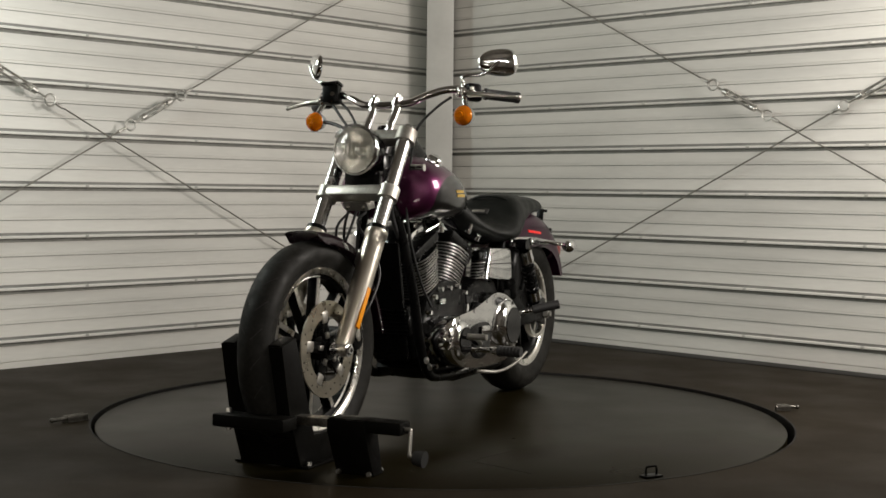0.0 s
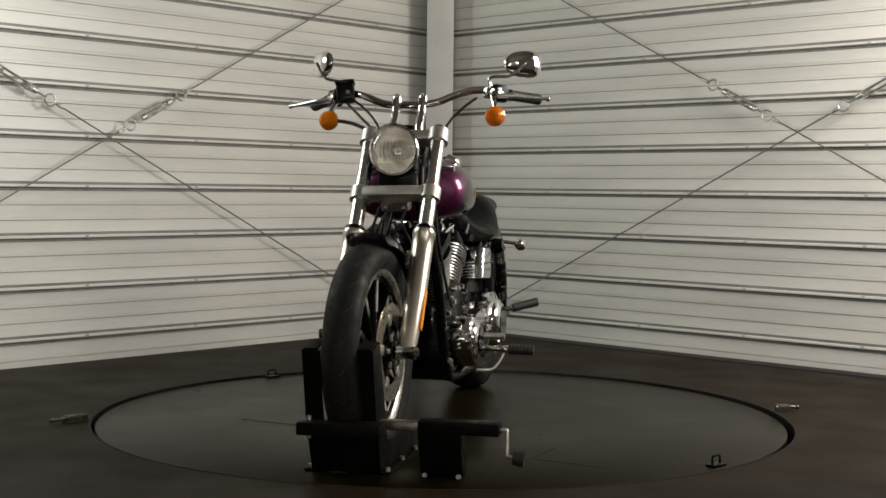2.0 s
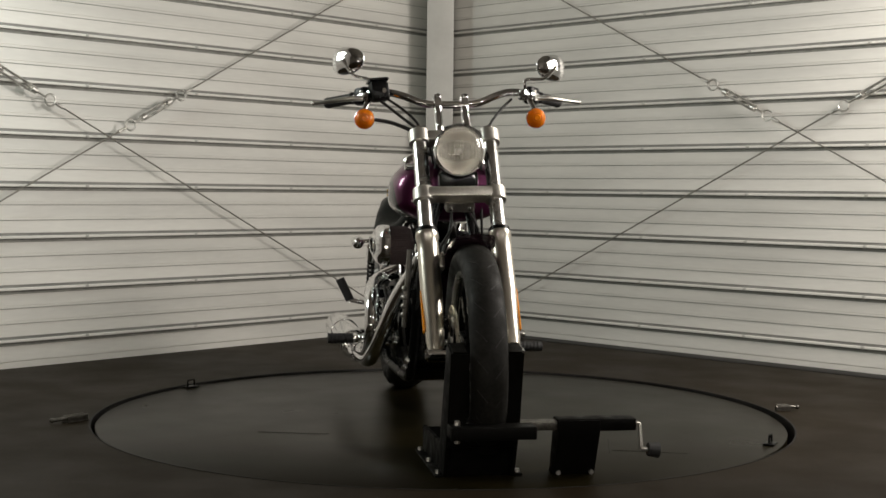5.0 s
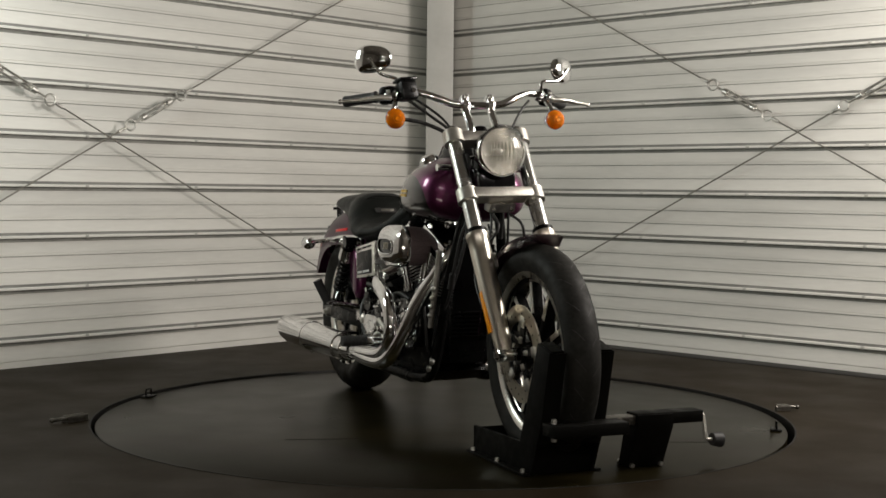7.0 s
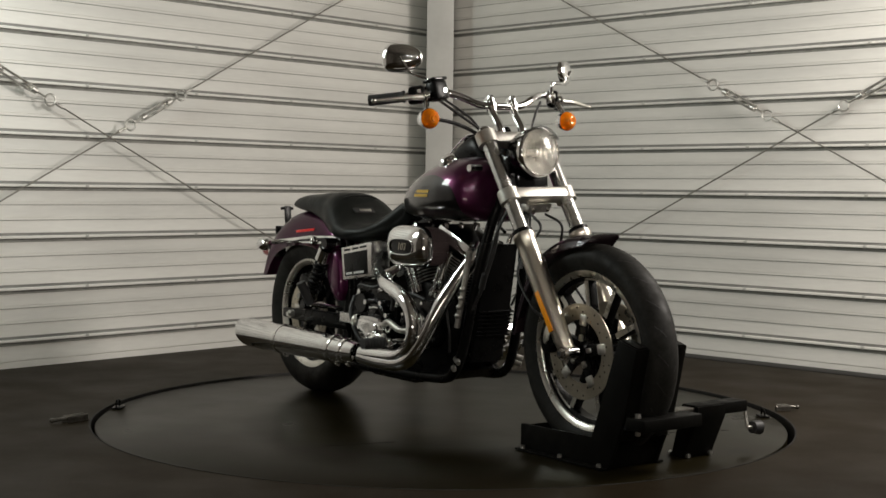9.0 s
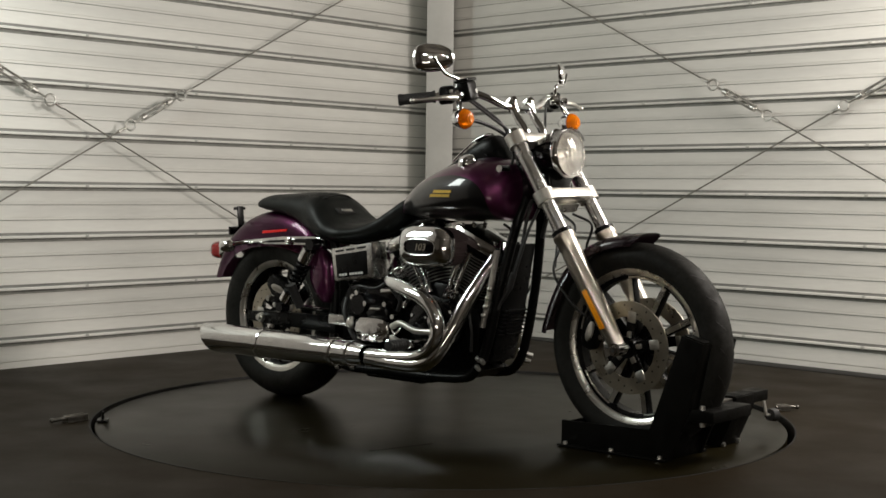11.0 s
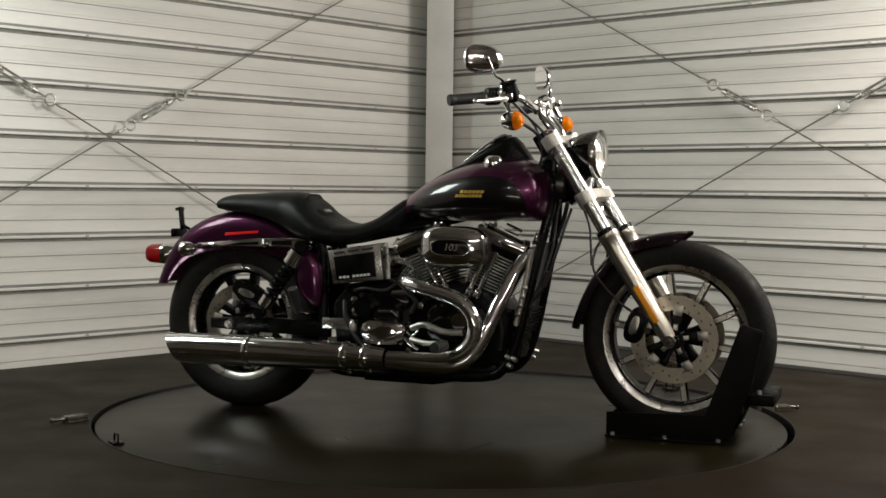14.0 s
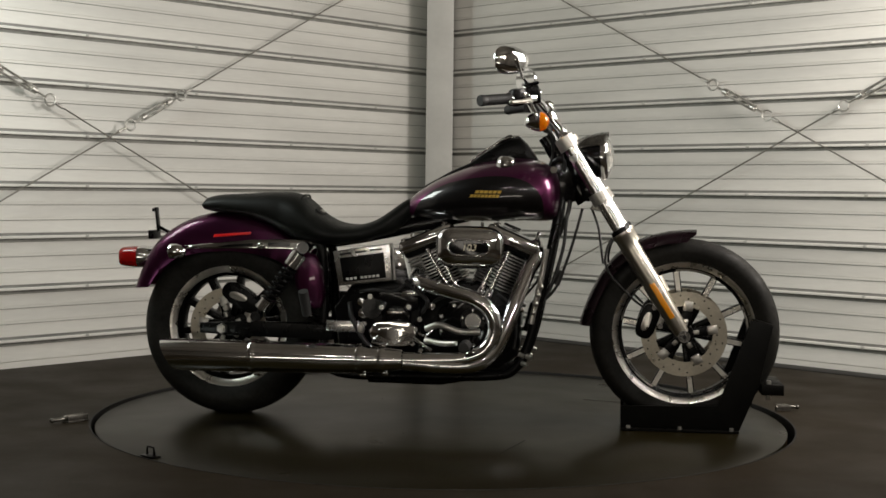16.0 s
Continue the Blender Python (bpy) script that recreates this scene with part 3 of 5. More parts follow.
# triple clamps
for nm, c, sz, mat, lab in (("upper_clamp", (1.217, 0, 0.990), 0.040, M_CLAMP, "polished upper fork clamp"), ("lower_clamp", (1.336, 0, 0.803), 0.038, M_CLAMP, "brushed aluminium lower fork clamp")):
    bm = B()
    tilt = Matrix((Vector((-RAKE.z, 0, RAKE.x)), Vector((0, 1, 0)), -RAKE)).transposed().to_4x4()
    bmt = Matrix.Translation(c) @ tilt
    box(bm, (0.006 if nm == "lower_clamp" else -0.004, 0, 0), (0.052, 0.225, sz), None, 0.008)
    for s in (-1, 1):
        rod(bm, (0, s * 0.115, -sz / 2 - 0.002), (0, s * 0.115, sz / 2 + 0.002), 0.0345, n=32)
    bmesh.ops.transform(bm, matrix=bmt, verts=bm.verts)
    bp(nm, bm, mat, None, lab, 40, True)
bm = B()
rod(bm, HEAD + RAKE * -0.02, HEAD + RAKE * 0.25, 0.034, n=24)
box(bm, (1.20, 0, 0.86), (0.10, 0.10, 0.16), None, 0.02)
bp("steering_head", bm, M_BLACK, None, "black steering head")
bm = B()
slab(bm, [(1.306, 0.785), (1.360, 0.777), (1.342, 0.750), (1.298, 0.758)], -0.046, 0.046, 0.006)
blk = bp("brake_line_block", bm, M_STEEL, None, "grey brake hose junction under the clamp", 40, True)
each("block_bolt", [((1.345, y, 0.768), (1.352, y, 0.756), 0.008, 0.007, 6) for y in (-0.03, 0.03)], M_CHROME, blk, True)

# headlamp
LC = Vector((1.332, 0, 0.945))
LA = Vector((1, 0, 0.05)).normalized()
bm = B()
lathe(bm, [(0.0, -0.120), (0.022, -0.118), (0.045, -0.102), (0.062, -0.072), (0.072, -0.035), (0.076, 0.0), (0.076, 0.006)], LC, LA, 40)
lamp = bp("headlamp", bm, M_BLACK, None, "round headlamp with black shell and chrome trim", 40, True)
bm = B()
lathe(bm, [(0.074, -0.004), (0.0825, 0.0), (0.0835, 0.010), (0.0805, 0.020), (0.0755, 0.024), (0.0745, 0.016)], LC, LA, 48, True)
bp("trim_ring", bm, M_CHROME, lamp, "chrome trim ring", 50, True)
bm = B()
lathe(bm, [(0.0, 0.046), (0.02, 0.0445), (0.04, 0.040), (0.058, 0.032), (0.070, 0.023), (0.0755, 0.017), (0.0745, 0.014), (0.069, 0.019), (0.057, 0.028), (0.039, 0.036), (0.02, 0.0405), (0.0, 0.042)], LC, LA, 48)
gl = bp("lens", bm, M_GLASS, lamp, "clear glass lens", 60, True)
gl.visible_shadow = False
bm = B()
lathe(bm, [(0.011, -0.050), (0.030, -0.038), (0.050, -0.016), (0.064, 0.004), (0.0735, 0.014)], LC, LA, 40)
for k in range(13):
    y = -0.060 + 0.010 * k
    hz = math.sqrt(0.066 ** 2 - y * y)
    xx = LC.x - 0.036 + 0.75 * y * y * 14
    rod(bm, (xx, y, LC.z - hz * 0.92), (xx, y, LC.z + hz * 0.92), 0.0026, n=6)
bp("reflector_bowl", bm, M_BOWL, lamp, "faceted bright reflector", 20, True)
bm = B()
rod(bm, LC + LA * -0.05, LC + LA * -0.004, 0.011, n=16)
ball(bm, LC + LA * -0.004, 0.011, n=12)
bp("bulb_shield", bm, M_STEEL, lamp, "", 40, True)
bm = B()
prof = []
for k in range(9):
    a = radians(-62 + 124 * k / 8)
    prof.append((math.sin(a), math.cos(a)))
loops = []
for u, r in ((-0.115, 0.040), (-0.085, 0.062), (-0.045, 0.076), (0.0, 0.084), (0.024, 0.0865)):
    loops.append([LC + LA * u + Vector((0, sy * r, cz * r)) for sy, cz in prof])
rings(bm, loops, False, False)
bmesh.ops.solidify(bm, geom=bm.faces[:], thickness=0.003)
bp("visor", bm, M_CHROME, lamp, "chrome headlamp cap", 50, True)
bm = B()
box(bm, (1.292, 0, 0.834), (0.05, 0.13, 0.094), None, 0.012)
bp("lamp_bracket", bm, M_BLACK, None, "", 40, True)

# handlebar, risers and controls
for s in (-1, 1):
    bm = B()
    tube(bm, [(1.205, s * 0.045, 0.998), (1.195, s * 0.045, 1.030), (1.160, s * 0.045, 1.075), (1.140, s * 0.045, 1.125)], [0.016, 0.0145, 0.014, 0.017], 16)
    box(bm, (1.140, s * 0.045, 1.112), (0.040, 0.026, 0.046), pose(0, 0, 0, 0, -25, 0), 0.006)
    r = bp("riser", bm, M_CHROME, None, "chrome handlebar riser", 40, True)
    bm = B()
    rod(bm, (1.157, s * 0.045, 1.128), (1.148, s * 0.045, 1.137), 0.006, n=8)
    bp("clamp_bolt", bm, M_CHROME, r, "", 40, True)
bar = [(1.035, -0.325, 1.131), (1.072, -0.262, 1.146), (1.095, -0.205, 1.148), (1.122, -0.150, 1.132), (1.138, -0.095, 1.110), (1.142, -0.045, 1.104), (1.142, 0.045, 1.104), (1.138, 0.095, 1.110), (1.122, 0.150, 1.132), (1.095, 0.205, 1.148), (1.072, 0.262, 1.146), (1.035, 0.325, 1.131)]
bm = B()
tube(bm, bar, 0.0128, 18, 6)
bp("handlebar", bm, M_CHROME, None, "chromed swept-back handlebar", 60, True)
for s in (-1, 1):
    g0, g1 = Vector((1.040, s * 0.318, 1.133)), Vector((0.955, s * 0.400, 1.122))
    gd = (g1 - g0).normalized()
    bm = B()
    lathe(bm, [(0.0, 0), (0.020, 0), (0.0205, 0.006), (0.0175, 0.012), (0.0172, 0.10), (0.0185, 0.108), (0.0195, 0.116), (0.018, 0.123), (0.0, 0.124)], g0, gd, 24)
    for k in range(10):
        lathe(bm, [(0.0165, 0.018 + 0.008 * k), (0.0182, 0.020 + 0.008 * k), (0.0182, 0.024 + 0.008 * k), (0.0165, 0.026 + 0.008 * k)], g0, gd, 20)
    bp("grip", bm, M_GRIP, None, "black rubber hand grip", 40, True)
    # switch housing
    c = Vector((1.062, s * 0.287, 1.138))
    bm = B()
    turn = Matrix((gd, Vector((-gd.y, gd.x, 0)).normalized(), Vector((0, 0, 1)))).transposed().to_4x4()
    box(bm, c, (0.055, 0.042, 0.060), turn, 0.012)
    sw = bp("switch_housing", bm, M_SATIN, None, "black switch housing", 40, True)
    bm = B()
    box(bm, c + Vector((0.022, 0, -0.012)), (0.014, 0.010, 0.010), turn, 0.002)
    box(bm, c + Vector((0.024, s * 0.006, 0.012)), (0.012, 0.012, 0.010), turn, 0.002)
    bp("switch", bm, M_STEEL, sw, "", 40, True)
    # perch and lever
    c2 = Vector((1.088, s * 0.258, 1.138))
    bm = B()
    box(bm, c2, (0.040, 0.034, 0.036), turn, 0.008)
    box(bm, c2 + Vector((0.018, s * 0.030, -0.004)), (0.050, 0.020, 0.022), turn, 0.006)
    pe = bp("lever_perch", bm, M_CHROME, None, "chrome lever perch", 40, True)
    bm = B()
    a, b = Vector((1.108, s * 0.292, 1.128)), Vector((1.062, s * 0.452, 1.115))
    tube(bm, [a, a.lerp(b, 0.3) + Vector((0.012, 0, 0.002)), a.lerp(b, 0.7) + Vector((0.008, 0, 0)), b], [0.010, 0.009, 0.0065, 0.0055], 12)
    ball(bm, b, 0.0085, n=12)
    bp("lever", bm, M_ALU, pe, "polished hand lever", 50, True)
    # turn signal hung below the perch
    sc = Vector((1.134, s * 0.288, 1.058))
    bm = B()
    rod(bm, c2 + Vector((0.012, s * 0.014, -0.012)), sc + Vector((-0.012, 0, 0.026)), 0.0095, n=14)
    lathe(bm, [(0.0, -0.048), (0.014, -0.044), (0.026, -0.028), (0.0325, -0.006), (0.034, 0.006), (0.0325, 0.008)], sc, (1, 0, 0), 28)
    sg = bp("turn_signal", bm, M_CHROME, None, "chrome turn signal with amber lens", 40, True)
    bm = B()
    lathe(bm, [(0.0, 0.034), (0.006, 0.0355), (0.010, 0.0360), (0.012, 0.0330), (0.017, 0.0325), (0.019, 0.0290), (0.024, 0.0270), (0.026, 0.0230), (0.030, 0.0185), (0.0335, 0.006), (0.0, 0.004)], sc, (1, 0, 0), 28)
    bp("amber_lens", bm, M_AMBER, sg, "round amber lens", 50, True)
    bm = B()
    ball(bm, sc + Vector((0.012, 0, 0)), 0.010, n=10)
    bp("bulb", bm, M_CHROME, sg, "", 40, True)
# brake fluid reservoir on the right
RES = Matrix.Translation((1.108, -0.236, 1.150)) @ pose(0, 0, 0, 5, -12, 12)


def reservoir_part(name, bm, mat, parent, label=""):
    bmesh.ops.transform(bm, matrix=RES, verts=bm.verts)
    return bp(name, bm, mat, parent, label, 40, True)


bm = B()
box(bm, (0, 0, 0), (0.048, 0.062, 0.066), None, 0.010)
rs = reservoir_part("brake_reservoir", bm, M_SATIN, None, "black brake fluid reservoir")
bm = B()
box(bm, (0, 0, 0.037), (0.053, 0.067, 0.011), None, 0.004)
lid = reservoir_part("reservoir_lid", bm, M_BLACK, rs)
for y in (-0.024, 0.024):
    bm = B()
    rod(bm, (0, y, 0.042), (0, y, 0.0445), 0.005, n=10)
    reservoir_part("lid_screw", bm, M_STEEL, lid)
bm = B()
rod(bm, (0.022, 0.010, -0.004), (0.028, 0.010, -0.004), 0.008, n=12)
reservoir_part("sight_glass", bm, M_CHROME, rs)


def mirror(s, c, back, w, h):
    """An oval mirror: a chrome shell that bulges towards back, the glass on its other side, and a bent stem."""
    c, n = Vector(c), Vector(back).normalized()
    side = Vector((0, 0, 1)).cross(n).normalized()
    up = n.cross(side)
    m = Matrix((side, up, n)).transposed().to_4x4()
    loops = []
    flip = 1 if side.y * s > 0 else -1
    for depth, k in ((0.0, 1.0), (0.005, 1.0), (0.012, 0.94), (0.020, 0.78), (0.025, 0.52), (0.027, 0.22)):
        loop = []
        for i in range(36):
            a = 2 * math.pi * i / 36
            ca, sa = math.cos(a), math.sin(a)
            taper = 1 - 0.20 * ca * -flip
            loop.append(c + m.to_3x3() @ Vector((w / 2 * k * math.copysign(abs(ca) ** 0.8, ca), h / 2 * k * taper * math.copysign(abs(sa) ** 0.85, sa), depth)))
        loops.append(loop)
    bm = B()
    rings(bm, loops)
    ob = bp("mirror", bm, M_CHROME, None, "oval chrome rear-view mirror", 50, True)
    bm = B()
    vs = [bm.verts.new(c + (p - c) * 0.95 - n * 0.0015) for p in loops[0]]
    bm.faces.new(vs)
    bp("mirror_glass", bm, M_MIRROR, ob, "mirror glass", 0, True)
    bm = B()
    base = Vector((1.085, s * 0.262, 1.155))
    tube(bm, [base, base + Vector((0.004, s * 0.004, 0.035)), base.lerp(c, 0.55) + n * 0.026 + Vector((0, 0, -0.005)), c + n * 0.032], [0.0075, 0.006, 0.0052, 0.005], 12)
    bp("mirror_stem", bm, M_CHROME, ob, "", 50, True)


mirror(-1, (1.045, -0.331, 1.258), (0.68, -0.73, 0.06), 0.140, 0.092)
mirror(1, (1.025, 0.360, 1.236), (0.79, 0.61, 0.06), 0.138, 0.090)

# cables
for nm, pts, r in (
        ("throttle_cable", [(1.09, -0.215, 1.125), (1.115, -0.165, 1.09), (1.15, -0.115, 1.04), (1.165, -0.075, 0.96), (1.15, -0.06, 0.90)], 0.0045),
        ("brake_hose", [(1.105, -0.235, 1.115), (1.150, -0.170, 1.060), (1.185, -0.115, 1.01), (1.20, -0.08, 0.93)], 0.005),
        ("wire_loom", [(1.12, -0.27, 1.052), (1.14, -0.20, 1.04), (1.165, -0.13, 1.01), (1.175, -0.09, 0.97)], 0.0065),
        ("clutch_cable", [(1.09, 0.215, 1.13), (1.12, 0.17, 1.09), (1.155, 0.12, 1.02), (1.16, 0.10, 0.90), (1.18, 0.10, 0.72), (1.12, 0.12, 0.52), (1.05, 0.13, 0.42)], 0.0045),
        ("front_brake_hose", [(1.34, -0.03, 0.745), (1.40, -0.04, 0.70), (1.36, -0.07, 0.63), (1.36, -0.10, 0.55), (1.44, -0.11, 0.46), (1.49, -0.10, 0.42)], 0.0045),
        ("front_brake_hose", [(1.34, 0.03, 0.745), (1.41, 0.04, 0.71), (1.37, 0.07, 0.63), (1.37, 0.10, 0.55), (1.45, 0.11, 0.46), (1.49, 0.10, 0.42)], 0.0045),
        ("clutch_cable", [(1.225, -0.045, 0.79), (1.215, -0.06, 0.72), (1.205, -0.075, 0.62), (1.170, -0.095, 0.50), (1.135, -0.11, 0.42)], 0.006),
        ("wire_loom", [(1.205, 0.055, 0.90), (1.225, 0.06, 0.82), (1.215, 0.06, 0.74), (1.185, 0.07, 0.66)], 0.008),
        ("brake_hose", [(1.30, -0.02, 0.765), (1.325, -0.03, 0.70), (1.335, -0.05, 0.64), (1.345, -0.075, 0.57)], 0.0045),
        ("headlamp_wire", [(1.27, -0.07, 0.76), (1.25, -0.10, 0.68), (1.22, -0.11, 0.58), (1.18, -0.11, 0.48), (1.12, -0.10, 0.42)], 0.005)):
    bm = B()
    tube(bm, pts, r, 8, 6)
    bp(nm, bm, M_CABLE, None, "", 60)
bm = B()
tube(bm, [(1.203, -0.11, 0.545), (1.185, -0.11, 0.495)], 0.011, 10, 2)
bp("cable_adjuster", bm, M_CABLE)

# fuel tank
TANK = [(0.628, 0.022, 0.736, 0.760), (0.650, 0.050, 0.727, 0.782), (0.690, 0.085, 0.720, 0.818), (0.760, 0.128, 0.714, 0.860), (0.840, 0.160, 0.711, 0.895), (0.920, 0.182, 0.710, 0.921),
        (1.000, 0.194, 0.711, 0.935), (1.060, 0.196, 0.714, 0.937), (1.110, 0.190, 0.713, 0.930), (1.145, 0.177, 0.714, 0.918), (1.168, 0.155, 0.719, 0.902), (1.182, 0.122, 0.730, 0.882), (1.190, 0.068, 0.756, 0.856)]


def tank_at(x):
    for a, b in zip(TANK, TANK[1:]):
        if a[0] <= x <= b[0]:
            t = (x - a[0]) / (b[0] - a[0])
            return [p + (q - p) * t for p, q in zip(a, b)][1:]
    return TANK[-1][1:]


def tank_side(x, z, s, out=0.0):
    """The point on the tank's side at x and z."""
    w, lo, hi = tank_at(x)
    zc = lo + (hi - lo) * 0.42
    f = (z - zc) / ((hi - zc) if z > zc else (zc - lo))
    return Vector((x, s * (w * max(0.0, 1 - abs(f) ** (2.3 if z > zc else 2.8)) ** (1 / 2.3) + out), z))


line = spline([(t[0], t[1], t[2]) for t in TANK], 5)
tops = spline([(t[0], t[1], t[3]) for t in TANK], 5)
bm = B()
loops = []
for a, b in zip(line, tops):
    x, w, lo, hi = a.x, max(a.y, 0.01), a.z, b.z
    zc = lo + (hi - lo) * 0.42
    loop = []
    for k in range(56):
        t = 2 * math.pi * k / 56
        c, s = math.cos(t), math.sin(t)
        p = 2.3 if s > 0 else 2.8
        loop.append((x, w * math.copysign(abs(c) ** (2 / 2.3), c), zc + ((hi - zc) if s > 0 else (zc - lo)) * math.copysign(abs(s) ** (2 / p), s)))
    loops.append(loop)
rings(bm, loops)
tank = bp("fuel_tank", bm, M_TANK, None, "glossy purple fuel tank with black side panels", 70)
# console along the tank's ridge
bm = B()
CON = [(0.700, 0.020, 0.815, 0.832), (0.800, 0.034, 0.86, 0.888), (0.874, 0.040, 0.89, 0.921), (0.915, 0.044, 0.90, 0.952), (0.965, 0.050, 0.90, 0.984), (1.010, 0.052, 0.90, 1.006), (1.045, 0.052, 0.90, 1.011), (1.070, 0.048, 0.90, 0.990), (1.095, 0.042, 0.90, 0.955), (1.115, 0.036, 0.90, 0.925)]
loops = []
for x, w, lo, hi in CON:
    loops.append([(x, w * math.copysign(abs(math.cos(t)) ** 0.6, math.cos(t)), lo + (hi - lo) * (0.5 + 0.5 * math.copysign(abs(math.sin(t)) ** 0.8, math.sin(t)))) for t in (2 * math.pi * k / 24 for k in range(24))])
rings(bm, loops)
con = bp("console", bm, M_SATIN, tank, "black tank console with instrument")
bm = B()
tube(bm, [(0.872, -0.034, 0.922), (0.915, -0.036, 0.955), (0.965, -0.040, 0.987), (1.010, -0.040, 1.008), (1.045, -0.038, 1.012)], 0.0035, 8)
bp("console_trim", bm, M_CHROME, con, "", 50)
bm = B()
lathe(bm, [(0.0, 0.004), (0.028, 0.004), (0.034, 0.0), (0.036, -0.012)], (0.985, 0, 1.002), (-0.5, 0, 0.86), 28)
bp("dial", bm, M_BLACK, con, "", 40)
for s, x in ((-1, 1.005), (1, 1.02)):
    p = tank_side(x, 0.916, s)
    n = Vector((0.03, s * 0.45, 1)).normalized()
    bm = B()
    lathe(bm, [(0.0, 0.019), (0.018, 0.018), (0.026, 0.014), (0.031, 0.006), (0.034, -0.002), (0.036, -0.014)], (p.x, s * 0.118, 0.920), n, 28)
    bp("tank_cap", bm, M_CHROME, tank, "chrome tank cap", 50)
for s in (-1, 1):
    bm = B()
    tube(bm, [(1.165, s * 0.05, 0.925), (1.185, s * 0.06, 0.935), (1.205, s * 0.06, 0.925), (1.205, s * 0.06, 0.89)], 0.006, 8)
    bp("tank_hose", bm, M_CABLE, tank)
    bm = B()
    rod(bm, (1.172, s * 0.110, 0.893), (1.172, s * 0.158, 0.893), 0.012, n=14)
    bp("tank_mount", bm, M_CHROME, tank)
    # two slanted rows of gold marks
    for row, (z, x0, x1, nb) in enumerate(((0.810, 0.905, 0.998, 6), (0.796, 0.886, 0.990, 8))):
        for k in range(nb):
            xa = x0 + (x1 - x0) * k / nb
            xb = xa + (x1 - x0) / nb * 0.78
            bm = B()
            hh = 0.0100
            q = [tank_side(xa - 0.002, z, s, 0.0030), tank_side(xb - 0.002, z, s, 0.0030), tank_side(xb + 0.002, z + hh, s, 0.0030), tank_side(xa + 0.002, z + hh, s, 0.0030)]
            back = [p - Vector((0, s * 0.004, 0)) for p in q]
            rings(bm, [q, back])
            bp("gold_mark", bm, M_GOLD, tank, "", 0)

# seat
SEAT_TOP = spline([(-0.098, 0, 0.766), (-0.090, 0, 0.778), (-0.070, 0, 0.788), (-0.02, 0, 0.796), (0.061, 0, 0.800), (0.16, 0, 0.806), (0.235, 0, 0.803), (0.285, 0, 0.778), (0.330, 0, 0.735), (0.38, 0, 0.706), (0.434, 0, 0.694), (0.49, 0, 0.696), (0.545, 0, 0.716), (0.596, 0, 0.752), (0.640, 0, 0.783), (0.668, 0, 0.790)], 5)
LOW = [(-0.098, 0.748), (-0.090, 0.738), (-0.05, 0.730), (0.07, 0.715), (0.153, 0.688), (0.20, 0.66), (0.256, 0.634), (0.33, 0.622), (0.40, 0.620), (0.50, 0.634), (0.602, 0.665), (0.64, 0.70), (0.668, 0.735)]
WID = [(-0.098, 0.070), (-0.090, 0.084), (-0.06, 0.094), (0.06, 0.112), (0.20, 0.130), (0.26, 0.150), (0.34, 0.168), (0.42, 0.165), (0.52, 0.130), (0.60, 0.095), (0.668, 0.055)]


def curve_at(tab, x):
    return float(np.interp(x, [t[0] for t in tab], [t[1] for t in tab]))


bm = B()
loops = []
for p in SEAT_TOP:
    lo, w, hi = curve_at(LOW, p.x), curve_at(WID, p.x), p.z
    loop = []
    for k in range(40):
        t = 2 * math.pi * k / 40
        c, s = math.cos(t), math.sin(t)
        z = lo + (hi - lo) * (0.45 + (0.55 if s > 0 else 0.45) * math.copysign(abs(s) ** 0.75, s))
        loop.append((p.x, w * math.copysign(abs(c) ** 0.62, c) * (1 - 0.12 * max(0, s)), z))
    loops.append(loop)
rings(bm, loops)
seat = bp("seat", bm, M_SEAT, None, "black vinyl two-up motorcycle seat", 70)
bm = B()
loop = []
for k in range(21):
    a = -1 + 2 * k / 20
    w = 0.118
    loop.append(Vector((0.262 + 0.012 * (1 - a * a), a * w, 0.7925 + 0.004 - 0.055 * abs(a) ** 3)))
tube(bm, loop, 0.004, 8, 1)
bp("piping", bm, M_SEAT, seat, "", 60)
bm = B()
POCKET = Matrix.Translation((0.330, -0.020, 0.737)) @ Matrix(((0, 0.797, 0.604), (1, 0, 0), (0, -0.604, 0.797))).to_4x4()
box(bm, (0, 0, 0), (0.088, 0.030, 0.010), None, 0.004)
bmesh.ops.transform(bm, matrix=POCKET, verts=bm.verts)
bp("strap_slot", bm, M_PIT, seat, "recessed slot in the backrest of the seat", 40)
bm = B()
box(bm, (0.004, 0.003, 0.0055), (0.052, 0.014, 0.003), None, 0.001)
bmesh.ops.transform(bm, matrix=POCKET, verts=bm.verts)
bp("seat_badge", bm, M_STEEL, seat, "", 40)

# rear fender
OUT = [(-0.354, 0.452), (-0.325, 0.533), (-0.287, 0.606), (-0.219, 0.669), (-0.134, 0.712), (-0.029, 0.733), (0.097, 0.724), (0.20, 0.680), (0.262, 0.620)]
INN = [(-0.288, 0.456), (-0.250, 0.512), (-0.190, 0.558), (-0.110, 0.582), (-0.040, 0.590), (0.02, 0.592), (0.11, 0.582), (0.19, 0.560), (0.240, 0.520)]
o2, i2 = spline([(x, 0, z) for x, z in OUT], 4), spline([(x, 0, z) for x, z in INN], 4)
bm = B()
loops = []
for o, i in zip(o2, i2):
    loop = []
    for k in range(25):
        a = radians(-90 + 180 * k / 24)
        t = abs(math.cos(a)) ** 0.55
        p = i.lerp(o, t)
        loop.append((p.x, 0.100 * math.copysign(abs(math.sin(a)) ** 0.6, math.sin(a)), p.z))
    loops.append(loop)
rings(bm, loops, False, False)
bmesh.ops.solidify(bm, geom=bm.faces[:], thickness=-0.004)
fender = bp("rear_fender", bm, M_PURPLE, None, "glossy purple rear fender", 60)
